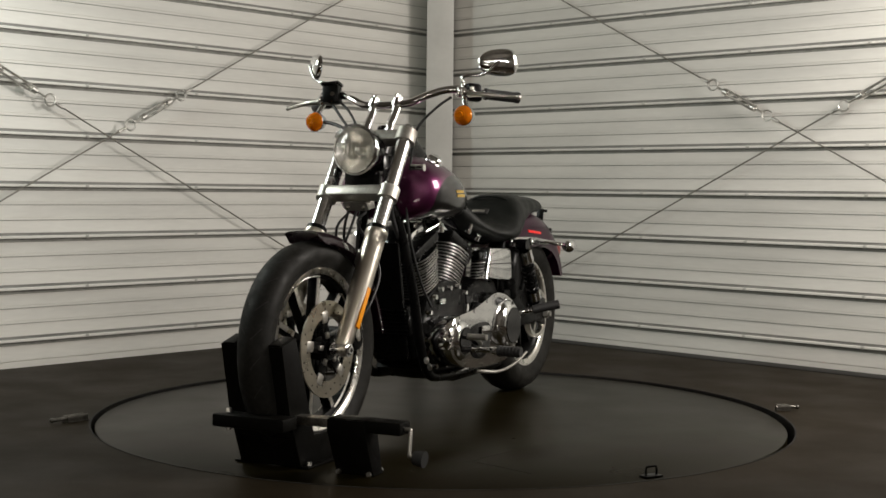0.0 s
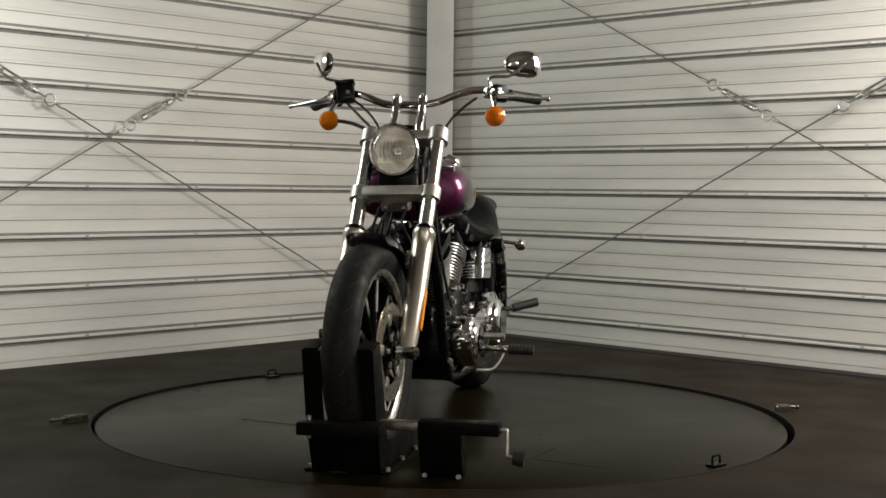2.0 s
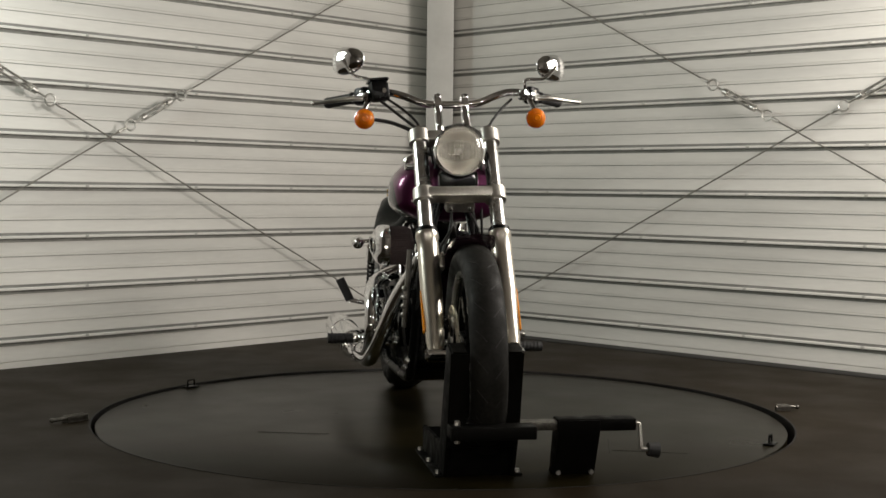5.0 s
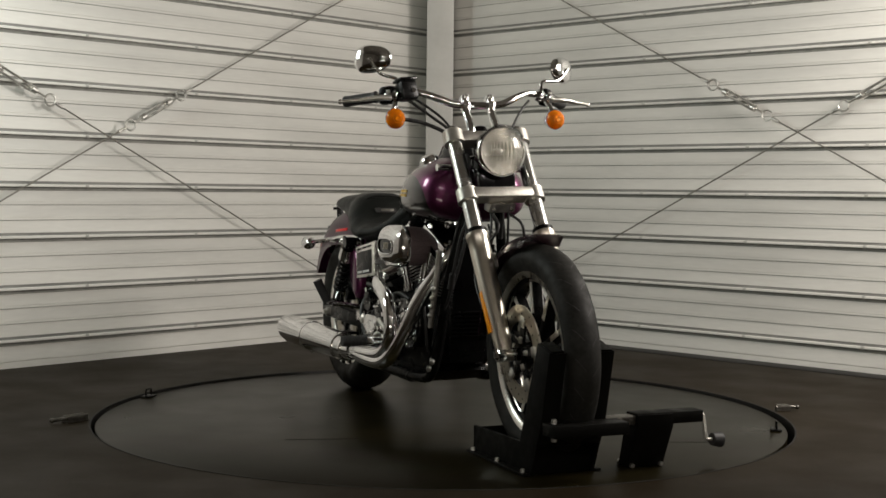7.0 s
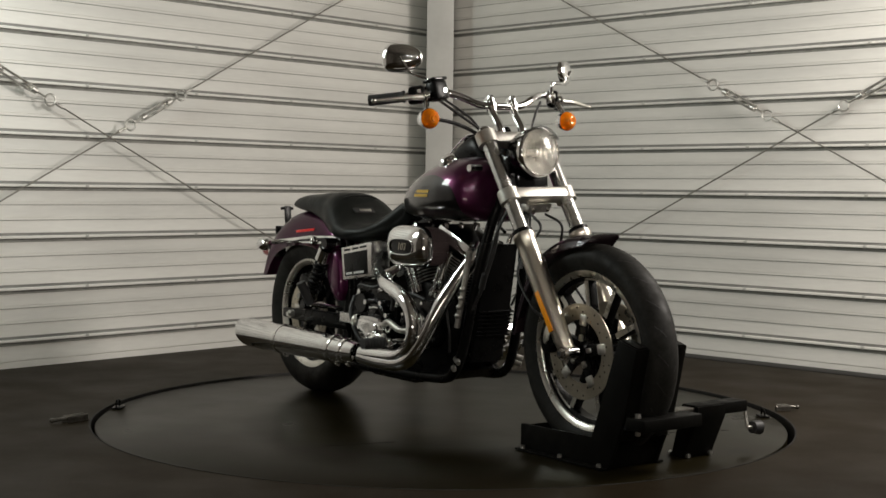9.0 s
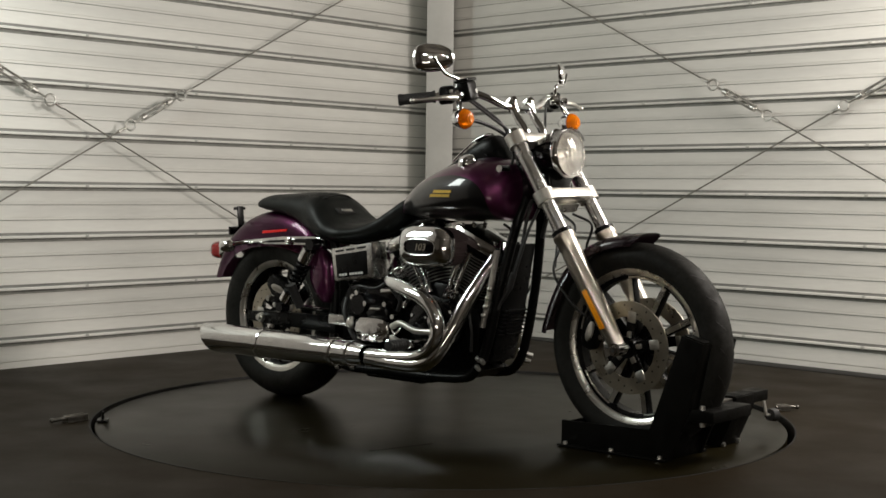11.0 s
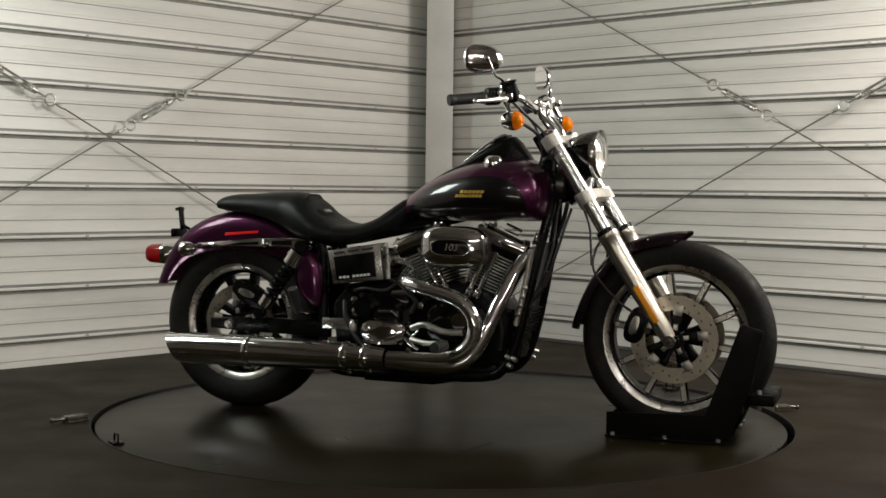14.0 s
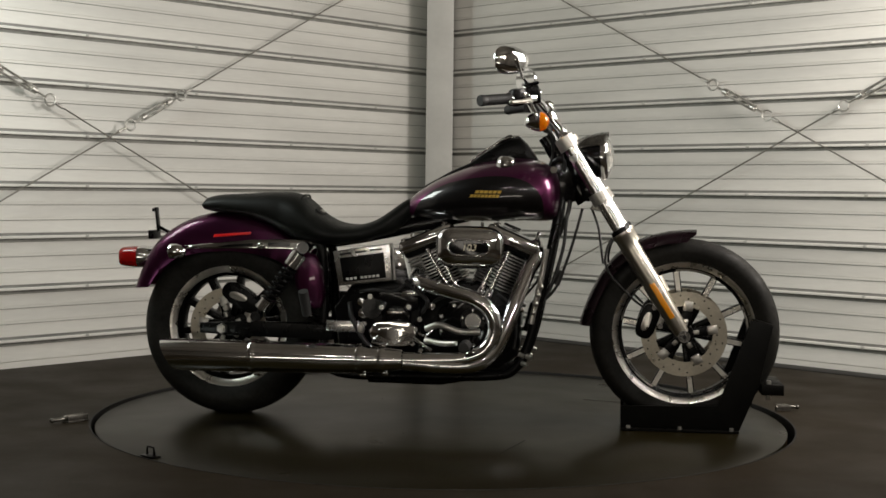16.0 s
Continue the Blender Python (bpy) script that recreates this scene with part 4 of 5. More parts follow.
for s in (-1, 1):
    bm = B()
    pts = [(-0.047, 0.641), (0.090, 0.653), (0.093, 0.663), (-0.044, 0.652)]
    slab(bm, pts, min(s * 0.092, s * 0.1015), max(s * 0.092, s * 0.1015), 0.002)
    bp("red_reflector", bm, M_REFLECT_RED, fender, "narrow red side reflector", 40)
    # chrome strut with bullet signal
    bm = B()
    slab(bm, [(-0.150, 0.598), (-0.148, 0.612), (0.09, 0.634), (0.265, 0.640), (0.318, 0.630), (0.322, 0.604), (0.26, 0.606), (0.09, 0.604)], min(s * 0.104, s * 0.122), max(s * 0.104, s * 0.122), 0.004)
    st = bp("fender_strut", bm, M_CHROME, None, "chrome fender strut", 40)
    bm = B()
    slab(bm, [(-0.03, 0.608), (0.02, 0.617), (0.105, 0.623), (0.105, 0.612), (0.02, 0.608)], min(s * 0.1222, s * 0.1235), max(s * 0.1222, s * 0.1235))
    slab(bm, [(0.160, 0.627), (0.24, 0.631), (0.24, 0.613), (0.160, 0.613)], min(s * 0.1222, s * 0.1235), max(s * 0.1222, s * 0.1235))
    bp("strut_inlay", bm, M_BLACK, st, "", 0)
    for x, z, r in ((0.137, 0.617, 0.016), (0.300, 0.612, 0.020)):
        bm = B()
        lathe(bm, [(r, 0.0), (r, 0.010), (r * 0.92, 0.014), (r * 0.70, 0.0155), (r * 0.66, 0.013), (r * 0.58, 0.015), (r * 0.42, 0.0185), (r * 0.2, 0.020), (0.0, 0.0203)], (x, s * 0.121, z), (0, s, 0), 24)
        bp("strut_bolt", bm, M_CHROME, st, "", 40)
    c = Vector((-0.165, s * 0.182, 0.592))
    bm = B()
    rod(bm, (-0.135, s * 0.110, 0.604), (-0.150, s * 0.175, 0.596), 0.0085, n=12)
    lathe(bm, [(0.0, 0.045), (0.012, 0.041), (0.022, 0.028), (0.027, 0.010), (0.027, -0.012), (0.025, -0.016)], c, (1, 0, 0), 24)
    rsg = bp("rear_turn_signal", bm, M_CHROME, st, "chrome bullet turn signal", 40)
    # shock absorber
    t, b = Vector((0.300, s * 0.158, 0.612)), Vector((0.128, s * 0.150, 0.366))
    d = (b - t).normalized()
    bm = B()
    rod(bm, t + d * 0.0, b, 0.012, n=14)
    rod(bm, t + Vector((0, s * -0.02, 0)), t + Vector((0, s * 0.022, 0)), 0.021, n=18)
    rod(bm, b + Vector((0, s * -0.02, 0)), b + Vector((0, s * 0.022, 0)), 0.018, n=18)
    sh = bp("shock_absorber", bm, M_BLACK, None, "black coil shock absorber with chrome cover", 40)
    bm = B()
    lathe(bm, [(0.012, 0.022), (0.031, 0.024), (0.032, 0.078), (0.028, 0.080), (0.012, 0.080)], t, d, 24)
    bp("shock_cover", bm, M_CHROME, sh, "chrome shock cover", 40)
    bm = B()
    lathe(bm, [(0.012, 0.225), (0.028, 0.227), (0.028, 0.268), (0.012, 0.272)], t, d, 24)
    bp("shock_collar", bm, M_CHROME, sh, "", 40)
    bm = B()
    q = d.orthogonal().normalized()
    w = d.cross(q)
    coil = [t + d * (0.08 + 0.147 * k / 112) + (q * math.cos(2 * math.pi * k / 16) + w * math.sin(2 * math.pi * k / 16)) * 0.023 for k in range(113)]
    tube(bm, coil, 0.0055, 6, 1)
    bp("coil_spring", bm, M_SATIN, sh, "black coil spring", 60)
    # swingarm
    bm = B()
    slab(bm, [(-0.085, 0.300), (-0.085, 0.336), (0.10, 0.345), (0.40, 0.345), (0.40, 0.285), (0.10, 0.292)], min(s * 0.108, s * 0.140), max(s * 0.108, s * 0.140), 0.008)
    sa = bp("swingarm", bm, M_SATIN, None, "black steel swingarm", 40)
    bm = B()
    rod(bm, (-0.0, s * 0.140, 0.318), (0.0, s * 0.156, 0.318), 0.020, 0.017, 6)
    rod(bm, (-0.0, s * 0.156, 0.318), (0.0, s * 0.166, 0.318), 0.010, n=14)
    bp("rear_axle_nut", bm, M_ZINC, sa, "", 40)
    # purple side cover ahead of the rear wheel
    bm = B()
    slab(bm, [(0.268, 0.560), (0.300, 0.598), (0.335, 0.585), (0.362, 0.530), (0.368, 0.440), (0.358, 0.398), (0.330, 0.392), (0.290, 0.425), (0.262, 0.475), (0.258, 0.520)], min(s * 0.09, s * 0.150), max(s * 0.09, s * 0.150), 0.022)
    bp("side_cover", bm, M_PURPLE if s < 0 else M_SATIN, None, "purple lower side cover" if s < 0 else "black lower side cover", 70)
# rear caliper
bm = B()
slab(bm, oval(0, 0, 0.075, 0.036, 3.0, 24), -0.105, -0.055, 0.008)
bmesh.ops.transform(bm, matrix=Matrix.Translation((0.055, 0, 0.425)) @ pose(0, 0, 0, 0, 32, 0), verts=bm.verts)
rc = bp("rear_caliper", bm, M_SATIN, None, "black rear brake caliper with bright badge")
bm = B()
slab(bm, oval(0, 0, 0.034, 0.013, 2.5, 24), -0.108, -0.1052, 0.0008)
bmesh.ops.transform(bm, matrix=Matrix.Translation((0.048, 0, 0.43)) @ pose(0, 0, 0, 0, 18, 0), verts=bm.verts)
bp("badge", bm, M_ALU, rc)
each("caliper_bolt", [((0.10, -0.12, 0.352), (0.10, -0.148, 0.352), 0.010, 0.009, 12), ((0.005, -0.10, 0.39), (0.005, -0.118, 0.39), 0.012, 0.011, 12)], M_STEEL, rc)
# tail lamp and plate holder
bm = B()
loops = []
for x, r in ((-0.300, 0.030), (-0.325, 0.038), (-0.345, 0.0405), (-0.350, 0.0405)):
    loops.append([(x, 1.5 * r * math.copysign(abs(math.cos(t)) ** 0.7, math.cos(t)), 0.563 + r * math.copysign(abs(math.sin(t)) ** 0.7, math.sin(t))) for t in (2 * math.pi * k / 28 for k in range(28))])
rings(bm, loops)
tl = bp("tail_lamp", bm, M_CHROME, None, "chrome tail lamp with red lens")
bm = B()
loops = []
for x, r in ((-0.350, 0.0395), (-0.395, 0.037), (-0.412, 0.035), (-0.420, 0.031)):
    loops.append([(x, 1.5 * r * math.copysign(abs(math.cos(t)) ** 0.7, math.cos(t)), 0.562 + r * math.copysign(abs(math.sin(t)) ** 0.7, math.sin(t))) for t in (2 * math.pi * k / 28 for k in range(28))])
rings(bm, loops)
bp("red_lens", bm, M_RED, tl, "red tail lens")
bm = B()
box(bm, (-0.288, 0, 0.700), (0.006, 0.030, 0.090), pose(0, 0, 0, 0, -6, 0), 0.001)
box(bm, (-0.300, 0, 0.645), (0.014, 0.10, 0.032), None, 0.003)
tube(bm, [(-0.285, 0.01, 0.672), (-0.262, 0.01, 0.660), (-0.235, 0.01, 0.648)], 0.006, 8, 3)
box(bm, (-0.296, 0, 0.735), (0.006, 0.06, 0.012), None, 0.001)
bp("plate_bracket", bm, M_SATIN, None, "black number plate bracket, empty")

# frame
for s in (-1, 1):
    bm = B()
    tube(bm, [(1.195, s * 0.035, 0.800), (1.180, s * 0.070, 0.70), (1.140, s * 0.100, 0.50), (1.095, s * 0.110, 0.30), (1.05, s * 0.115, 0.205), (0.97, s * 0.115, 0.172), (0.70, s * 0.118, 0.165), (0.42, s * 0.118, 0.170), (0.37, s * 0.115, 0.25), (0.36, s * 0.10, 0.42), (0.35, s * 0.09, 0.60), (0.30, s * 0.085, 0.66)], 0.0172, 14)
    bp("frame_tube", bm, M_SATIN, None, "black frame tube", 60)
bm = B()
tube(bm, [(1.18, 0, 0.85), (0.95, 0, 0.76), (0.70, 0, 0.70), (0.40, 0, 0.64), (0.25, 0, 0.64)], 0.028, 14)
bp("backbone", bm, M_BLACK, None, "", 60)
# added slab: hides the bright fin edges, so the engine's front stays dark
bm = B()
slab(bm, [(1.152, 0.640), (1.168, 0.640), (1.128, 0.430), (1.085, 0.235), (1.068, 0.235), (1.112, 0.430)], -0.072, 0.060, 0.006)
bp("engine_front_slab", bm, M_SATIN, None, "added black slab that keeps the space between the down tubes dark")
REG = Matrix.Translation((1.096, 0.0, 0.375)) @ pose(0, 0, 0, 0, 14, 0)
bm = B()
box(bm, (0, 0, 0), (0.034, 0.150, 0.105), None, 0.008)
bmesh.ops.transform(bm, matrix=REG, verts=bm.verts)
reg = bp("regulator", bm, M_SATIN, None, "black finned regulator on the down tubes", 40)
for k in range(7):
    bm = B()
    box(bm, (0.022, 0, -0.042 + 0.014 * k), (0.014, 0.140, 0.004))
    bmesh.ops.transform(bm, matrix=REG, verts=bm.verts)
    bp("cooling_fin", bm, M_SATIN, reg, "", 0)
bm = B()
tube(bm, [(1.150, -0.135, 0.62), (1.130, -0.140, 0.50), (1.100, -0.145, 0.36)], 0.010, 10, 3)
for z in (0.40, 0.43, 0.46, 0.49):
    ball(bm, (1.108 + (z - 0.40) * 0.28, -0.150, z), 0.010, n=8)
bp("oil_line", bm, M_STEEL, None, "", 50)
for x, y, z in ((1.085, -0.13, 0.245), (1.07, -0.135, 0.222), (1.06, -0.12, 0.25), (1.085, 0.13, 0.245), (1.07, 0.135, 0.222)):
    each("frame_bolt", [((x, y, z), (x + 0.018, y * 1.08, z - 0.006), 0.009, 0.008, 10)], M_ZINC, None)

# engine
bm = B()
slab(bm, [(0.70, 0.19), (0.99, 0.19), (1.05, 0.24), (1.06, 0.38), (1.02, 0.455), (0.93, 0.50), (0.79, 0.50), (0.71, 0.455), (0.66, 0.36), (0.66, 0.24)], -0.105, 0.105, 0.02)
eng = bp("engine", bm, M_SATIN, None, "large V-twin engine, black with chrome covers")
bm = B()
slab(bm, [(0.52, 0.132), (0.78, 0.130), (0.98, 0.165), (1.03, 0.20), (1.00, 0.23), (0.50, 0.23)], -0.10, 0.10, 0.012)
bp("oil_pan", bm, M_SATIN, eng, "black oil pan")
bm = B()
slab(bm, [(0.42, 0.23), (0.70, 0.20), (0.72, 0.46), (0.62, 0.50), (0.46, 0.48), (0.40, 0.40)], -0.125, 0.115, 0.02)
gear = bp("gearbox", bm, M_SATIN, eng, "black gearbox case")
for base, top in ((Vector((0.808, 0, 0.448)), Vector((0.742, 0, 0.606))), (Vector((0.947, 0, 0.448)), Vector((1.014, 0, 0.606)))):
    d = (top - base).normalized()
    side = Vector((d.z, 0, -d.x))
    m = Matrix((side, Vector((0, 1, 0)), d)).transposed().to_4x4()
    L = (top - base).length
    bm = B()
    rod(bm, base - d * 0.03, top, 0.056, n=32)
    cyl = bp("cylinder", bm, M_SATIN, eng, "black finned cylinder with bright fin edges")
    for k in range(15):
        h = 0.004 + (L - 0.010) * k / 14
        g = 0.080 + 0.012 * k / 14 + (0.004 if k > 10 else 0)
        for mat, grow, th in ((M_SATIN, 0.0, 0.0036), (M_FIN, 0.0008, 0.0022)):
            bm = B()
            out = oval(0, 0, g + grow, g * 1.18 + grow, 3.4, 40)
            a = [bm.verts.new(base + m.to_3x3() @ Vector((x, y, h + th / 2))) for x, y in out]
            b = [bm.verts.new(base + m.to_3x3() @ Vector((x, y, h - th / 2))) for x, y in out]
            if mat is M_SATIN:
                bm.faces.new(a)
                bm.faces.new(b[::-1])
            else:
                a2 = [bm.verts.new(base + m.to_3x3() @ Vector((x * 0.97, y * 0.97, h + th / 2 + 0.0016))) for x, y in out]
                b2 = [bm.verts.new(base + m.to_3x3() @ Vector((x * 0.97, y * 0.97, h - th / 2 - 0.0016))) for x, y in out]
                for i in range(40):
                    bm.faces.new((a[i], a[(i + 1) % 40], a2[(i + 1) % 40], a2[i]))
                    bm.faces.new((b[i], b[(i + 1) % 40], b2[(i + 1) % 40], b2[i]))
            for i in range(40):
                bm.faces.new((a[i], a[(i + 1) % 40], b[(i + 1) % 40], b[i]))
            bp("fin" if mat is M_SATIN else "fin_edge", bm, mat, cyl, "", 30)
    # rocker cover: the black box stands for dark reflections in its chrome
    bm = B()
    box(bm, (0, 0, 0), (0.190, 0.205, 0.040), None, 0.012)
    bmesh.ops.transform(bm, matrix=Matrix.Translation(top + d * 0.022) @ m, verts=bm.verts)
    rk = bp("rocker_box", bm, M_SATIN, eng, "rocker box, black for the dark its chrome reflects, with chrome lid")
    bm = B()
    box(bm, (0, -0.034, -0.012), (0.204, 0.166, 0.052), None, 0.018)
    for sx in (-1, 1):
        for sy in (-1, 0, 1):
            rod(bm, (sx * 0.078, -0.034 + sy * 0.062, 0.008), (sx * 0.078, -0.034 + sy * 0.062, 0.020), 0.008, n=8)
    bmesh.ops.transform(bm, matrix=Matrix.Translation(top + d * 0.056) @ m, verts=bm.verts)
    bp("rocker_lid", bm, M_CHROME, rk, "", 40)
for p, q, r in (((1.045, 0.100, 0.676), (0.985, 0.118, 0.700), 0.0065), ((0.905, 0.095, 0.672), (0.905, 0.095, 0.704), 0.009), ((0.700, 0.104, 0.664), (0.690, 0.112, 0.698), 0.010), ((1.105, 0.070, 0.640), (1.112, 0.075, 0.672), 0.010), ((0.640, 0.110, 0.640), (0.640, 0.122, 0.655), 0.012)):
    bm = B()
    rod(bm, p, q, r, r * 0.8, 12)
    bp("engine_fitting", bm, M_CHROME, eng)
# push rod covers on the right
for top, base in (((0.735, -0.114, 0.605), (0.812, -0.114, 0.470)), ((0.775, -0.114, 0.605), (0.838, -0.114, 0.470)), ((1.020, -0.114, 0.612), (0.950, -0.114, 0.458)), ((0.985, -0.114, 0.610), (0.918, -0.114, 0.460))):
    top, base = Vector(top), Vector(base)
    d = (top - base).normalized()
    bm = B()
    lathe(bm, [(0.0, -0.01), (0.015, -0.01), (0.015, 0.014), (0.0095, 0.020), (0.0095, 0.050), (0.0115, 0.052), (0.0115, 0.060), (0.0088, 0.062), (0.0088, 0.165), (0.0, 0.166)], base, d, 16)
    bp("push_rod_cover", bm, M_CHROME, eng, "", 40)
spots = [(1.02, 0.106, 0.26), (1.035, 0.106, 0.31), (1.03, 0.106, 0.40), (0.99, 0.106, 0.45), (0.94, 0.106, 0.475), (0.87, 0.106, 0.475), (0.80, 0.106, 0.475), (0.74, 0.106, 0.45), (0.98, 0.106, 0.21), (0.90, 0.106, 0.205)]
each("crankcase_bolt", [(p, (p[0], 0.122, p[2]), 0.010, 0.008, 8) for p in spots] + [((1.055, y, z), (1.070, y, z - 0.002), 0.010, 0.008, 8) for y, z in ((-0.06, 0.26), (0.05, 0.25), (-0.05, 0.40), (0.06, 0.41), (0.0, 0.33))], M_CHROME, eng)
bm = B()
box(bm, (0.930, 0.114, 0.432), (0.040, 0.014, 0.020), None, 0.004)
bp("horn_bracket", bm, M_CHROME, eng, "", 40)
# cam cover side
bm = B()
slab(bm, oval(0.885, 0.355, 0.115, 0.085, 2.6, 36), -0.150, -0.10, 0.014)
cam_cover = bp("cam_cover", bm, M_BLACK, eng, "black cam cover with round chrome cap")
bm = B()
rod(bm, (0.900, -0.150, 0.366), (0.900, -0.160, 0.366), 0.046, 0.043, 36)
bp("points_ring", bm, M_SATIN, cam_cover)
bm = B()
rod(bm, (0.900, -0.158, 0.366), (0.900, -0.165, 0.366), 0.031, 0.028, 32)
bp("points_cap", bm, M_CHROME, cam_cover, "round chrome cap")
spots = [(0.900 + 0.038 * math.cos(radians(90 + 72 * k)), -0.159, 0.366 + 0.038 * math.sin(radians(90 + 72 * k)), 0.0055) for k in range(5)]
spots += [(0.885 + 0.103 * math.cos(radians(40 * k)), -0.146, 0.355 + 0.074 * math.sin(radians(40 * k)), 0.007) for k in range(9)]
each("cover_bolt", [((x, y, z), (x, y - 0.007, z), r, r * 0.85, 8) for x, y, z, r in spots], M_CHROME, cam_cover)
bm = B()
slab(bm, oval(0.622, 0.318, 0.082, 0.042, 3.5, 32), -0.185, -0.12, 0.012)
gc = bp("gearbox_side_cover", bm, M_CHROME, gear, "chrome gearbox side cover")
bm = B()
slab(bm, oval(0.622, 0.318, 0.058, 0.022, 3.0, 32), -0.192, -0.184, 0.004)
bp("cover_panel", bm, M_CHROME, gc)
bm = B()
slab(bm, oval(0.630, 0.375, 0.050, 0.030, 4, 24), -0.165, -0.12, 0.010)
slab(bm, oval(0.625, 0.425, 0.085, 0.035, 3, 24), -0.150, -0.11, 0.010)
bp("gearbox_top", bm, M_BLACK, gear)
for outline, y0, y1, soft_edge in (([(0.600, 0.385), (0.655, 0.387), (0.655, 0.398), (0.600, 0.396)], -0.170, -0.160, 0.003), ([(0.645, 0.448), (0.720, 0.452), (0.724, 0.470), (0.650, 0.466)], -0.165, -0.13, 0.005)):
    bm = B()
    slab(bm, outline, y0, y1, soft_edge)
    bp("gearbox_trim", bm, M_CHROME, gear)
bm = B()
rod(bm, (0.545, -0.12, 0.405), (0.545, -0.172, 0.405), 0.040, 0.036, 28)
bp("starter_cover", bm, M_BLACK, gear)
each("gearbox_bolt", [((x, -0.150, z), (x, -0.176, z), 0.0105, 0.009, 10) for x, z in ((0.581, 0.409), (0.677, 0.412), (0.540, 0.446), (0.545, 0.325), (0.70, 0.335), (0.69, 0.285), (0.555, 0.29), (0.715, 0.37), (0.52, 0.35), (0.60, 0.24), (0.72, 0.26))], M_CHROME, gear)
bm = B()
box(bm, (0.440, -0.150, 0.338), (0.120, 0.016, 0.040), None, 0.004)
bp("pivot_plate", bm, M_BRUSHED, gear, "satin plate over the swingarm pivot")
bm = B()
ball(bm, (0.505, -0.17, 0.332), 0.020, (0.8, 0.7, 1.2), 14)
bp("pivot_cap", bm, M_ALU, gear)
bm = B()
tube(bm, [(0.74, -0.20, 0.34), (0.79, -0.21, 0.355), (0.86, -0.215, 0.335), (0.93, -0.21, 0.335)], 0.011, 12)
bp("oxygen_sensor_guard", bm, M_STEEL, eng, "", 60)
bm = B()
tube(bm, [(0.74, -0.20, 0.30), (0.80, -0.235, 0.295), (0.855, -0.27, 0.30)], [0.011, 0.010, 0.008], 12)
bp("brake_pedal", bm, M_STEEL, None, "steel brake pedal", 60)

for nm, pts, r, mat in (
        ("vent_hose", [(0.66, -0.13, 0.50), (0.70, -0.16, 0.47), (0.74, -0.16, 0.43), (0.72, -0.15, 0.39)], 0.008, M_CABLE),
        ("starter_wire", [(0.50, -0.15, 0.46), (0.55, -0.17, 0.47), (0.62, -0.16, 0.465), (0.66, -0.14, 0.49)], 0.006, M_CABLE),
        ("oil_hose", [(0.46, -0.14, 0.42), (0.48, -0.17, 0.36), (0.54, -0.17, 0.27), (0.62, -0.15, 0.235)], 0.009, M_CABLE),
        ("oil_hose", [(0.76, -0.14, 0.43), (0.80, -0.16, 0.45), (0.86, -0.16, 0.455), (0.92, -0.15, 0.44)], 0.007, M_CABLE),
        ("sensor_wire", [(0.98, -0.12, 0.46), (1.03, -0.14, 0.42), (1.05, -0.14, 0.34), (1.04, -0.13, 0.27)], 0.005, M_CABLE),
        ("clutch_lever_rod", [(0.70, -0.165, 0.30), (0.735, -0.175, 0.275), (0.76, -0.18, 0.262)], 0.009, M_CHROME),
        ("dipstick_handle", [(0.74, -0.15, 0.345), (0.755, -0.175, 0.33), (0.735, -0.178, 0.312), (0.712, -0.17, 0.322)], 0.005, M_CHROME)):
    bm = B()
    tube(bm, pts, r, 10, 6)
    bp(nm, bm, mat, eng, "", 60)
for x, z, r in ((0.512, 0.385, 0.020), (0.505, 0.425, 0.016), (0.755, 0.415, 0.014)):
    bm = B()
    lathe(bm, [(r, -0.02), (r, 0.0), (r * 0.85, 0.006), (r * 0.5, 0.008), (0.0, 0.009)], (x, -0.150, z), (0, -1, 0), 20)
    bp("chrome_plug", bm, M_CHROME, gear, "", 40)

# air cleaner
AC = Vector((0.889, 0, 0.624))
bm = B()
slab(bm, oval(AC.x, AC.z, 0.108, 0.064, 3.6, 44), -0.192, -0.105, 0.004)
ac = bp("air_cleaner", bm, M_FILTER, None, "oblong air cleaner with chrome cover")
bm = B()
for k in range(60):
    a = 2 * math.pi * k / 60
    c, s = math.cos(a), math.sin(a)
    p = Vector((AC.x + 0.109 * math.copysign(abs(c) ** (2 / 3.6), c), 0, AC.z + 0.065 * math.copysign(abs(s) ** (2 / 3.6), s)))
    rod(bm, p + Vector((0, -0.190, 0)), p + Vector((0, -0.115, 0)), 0.0022, n=5)
tagged(bp("pleats", bm, M_FILTER, ac), kind="stuff")
bm = B()
loops = []
for y, g in ((-0.182, 0.006), (-0.198, 0.0055), (-0.209, 0.001), (-0.217, -0.007), (-0.223, -0.017), (-0.2275, -0.028), (-0.2300, -0.0365), (-0.2305, -0.0395), (-0.224, -0.0415)):
    loops.append([(x, y, z) for x, z in oval(AC.x, AC.z, 0.112 + g, 0.067 + g, 3.4, 48)])
rings(bm, loops)
cv = bp("air_cleaner_cover", bm, M_CHROME, ac, "chrome air cleaner cover", 50)
bm = B()
lp = [Vector((x, -0.2315, z)) for x, z in oval(AC.x, AC.z, 0.070, 0.027, 3.0, 40)]
tube(bm, lp + [lp[0]], 0.0032, 8, 1, False)
bp("inset_rim", bm, M_CHROME, cv, "", 60)
bm = B()
slab(bm, oval(AC.x, AC.z, 0.069, 0.026, 3.0, 40), -0.2295, -0.223, 0.001)
bp("inset", bm, M_BLACK, cv, "black oblong inset")


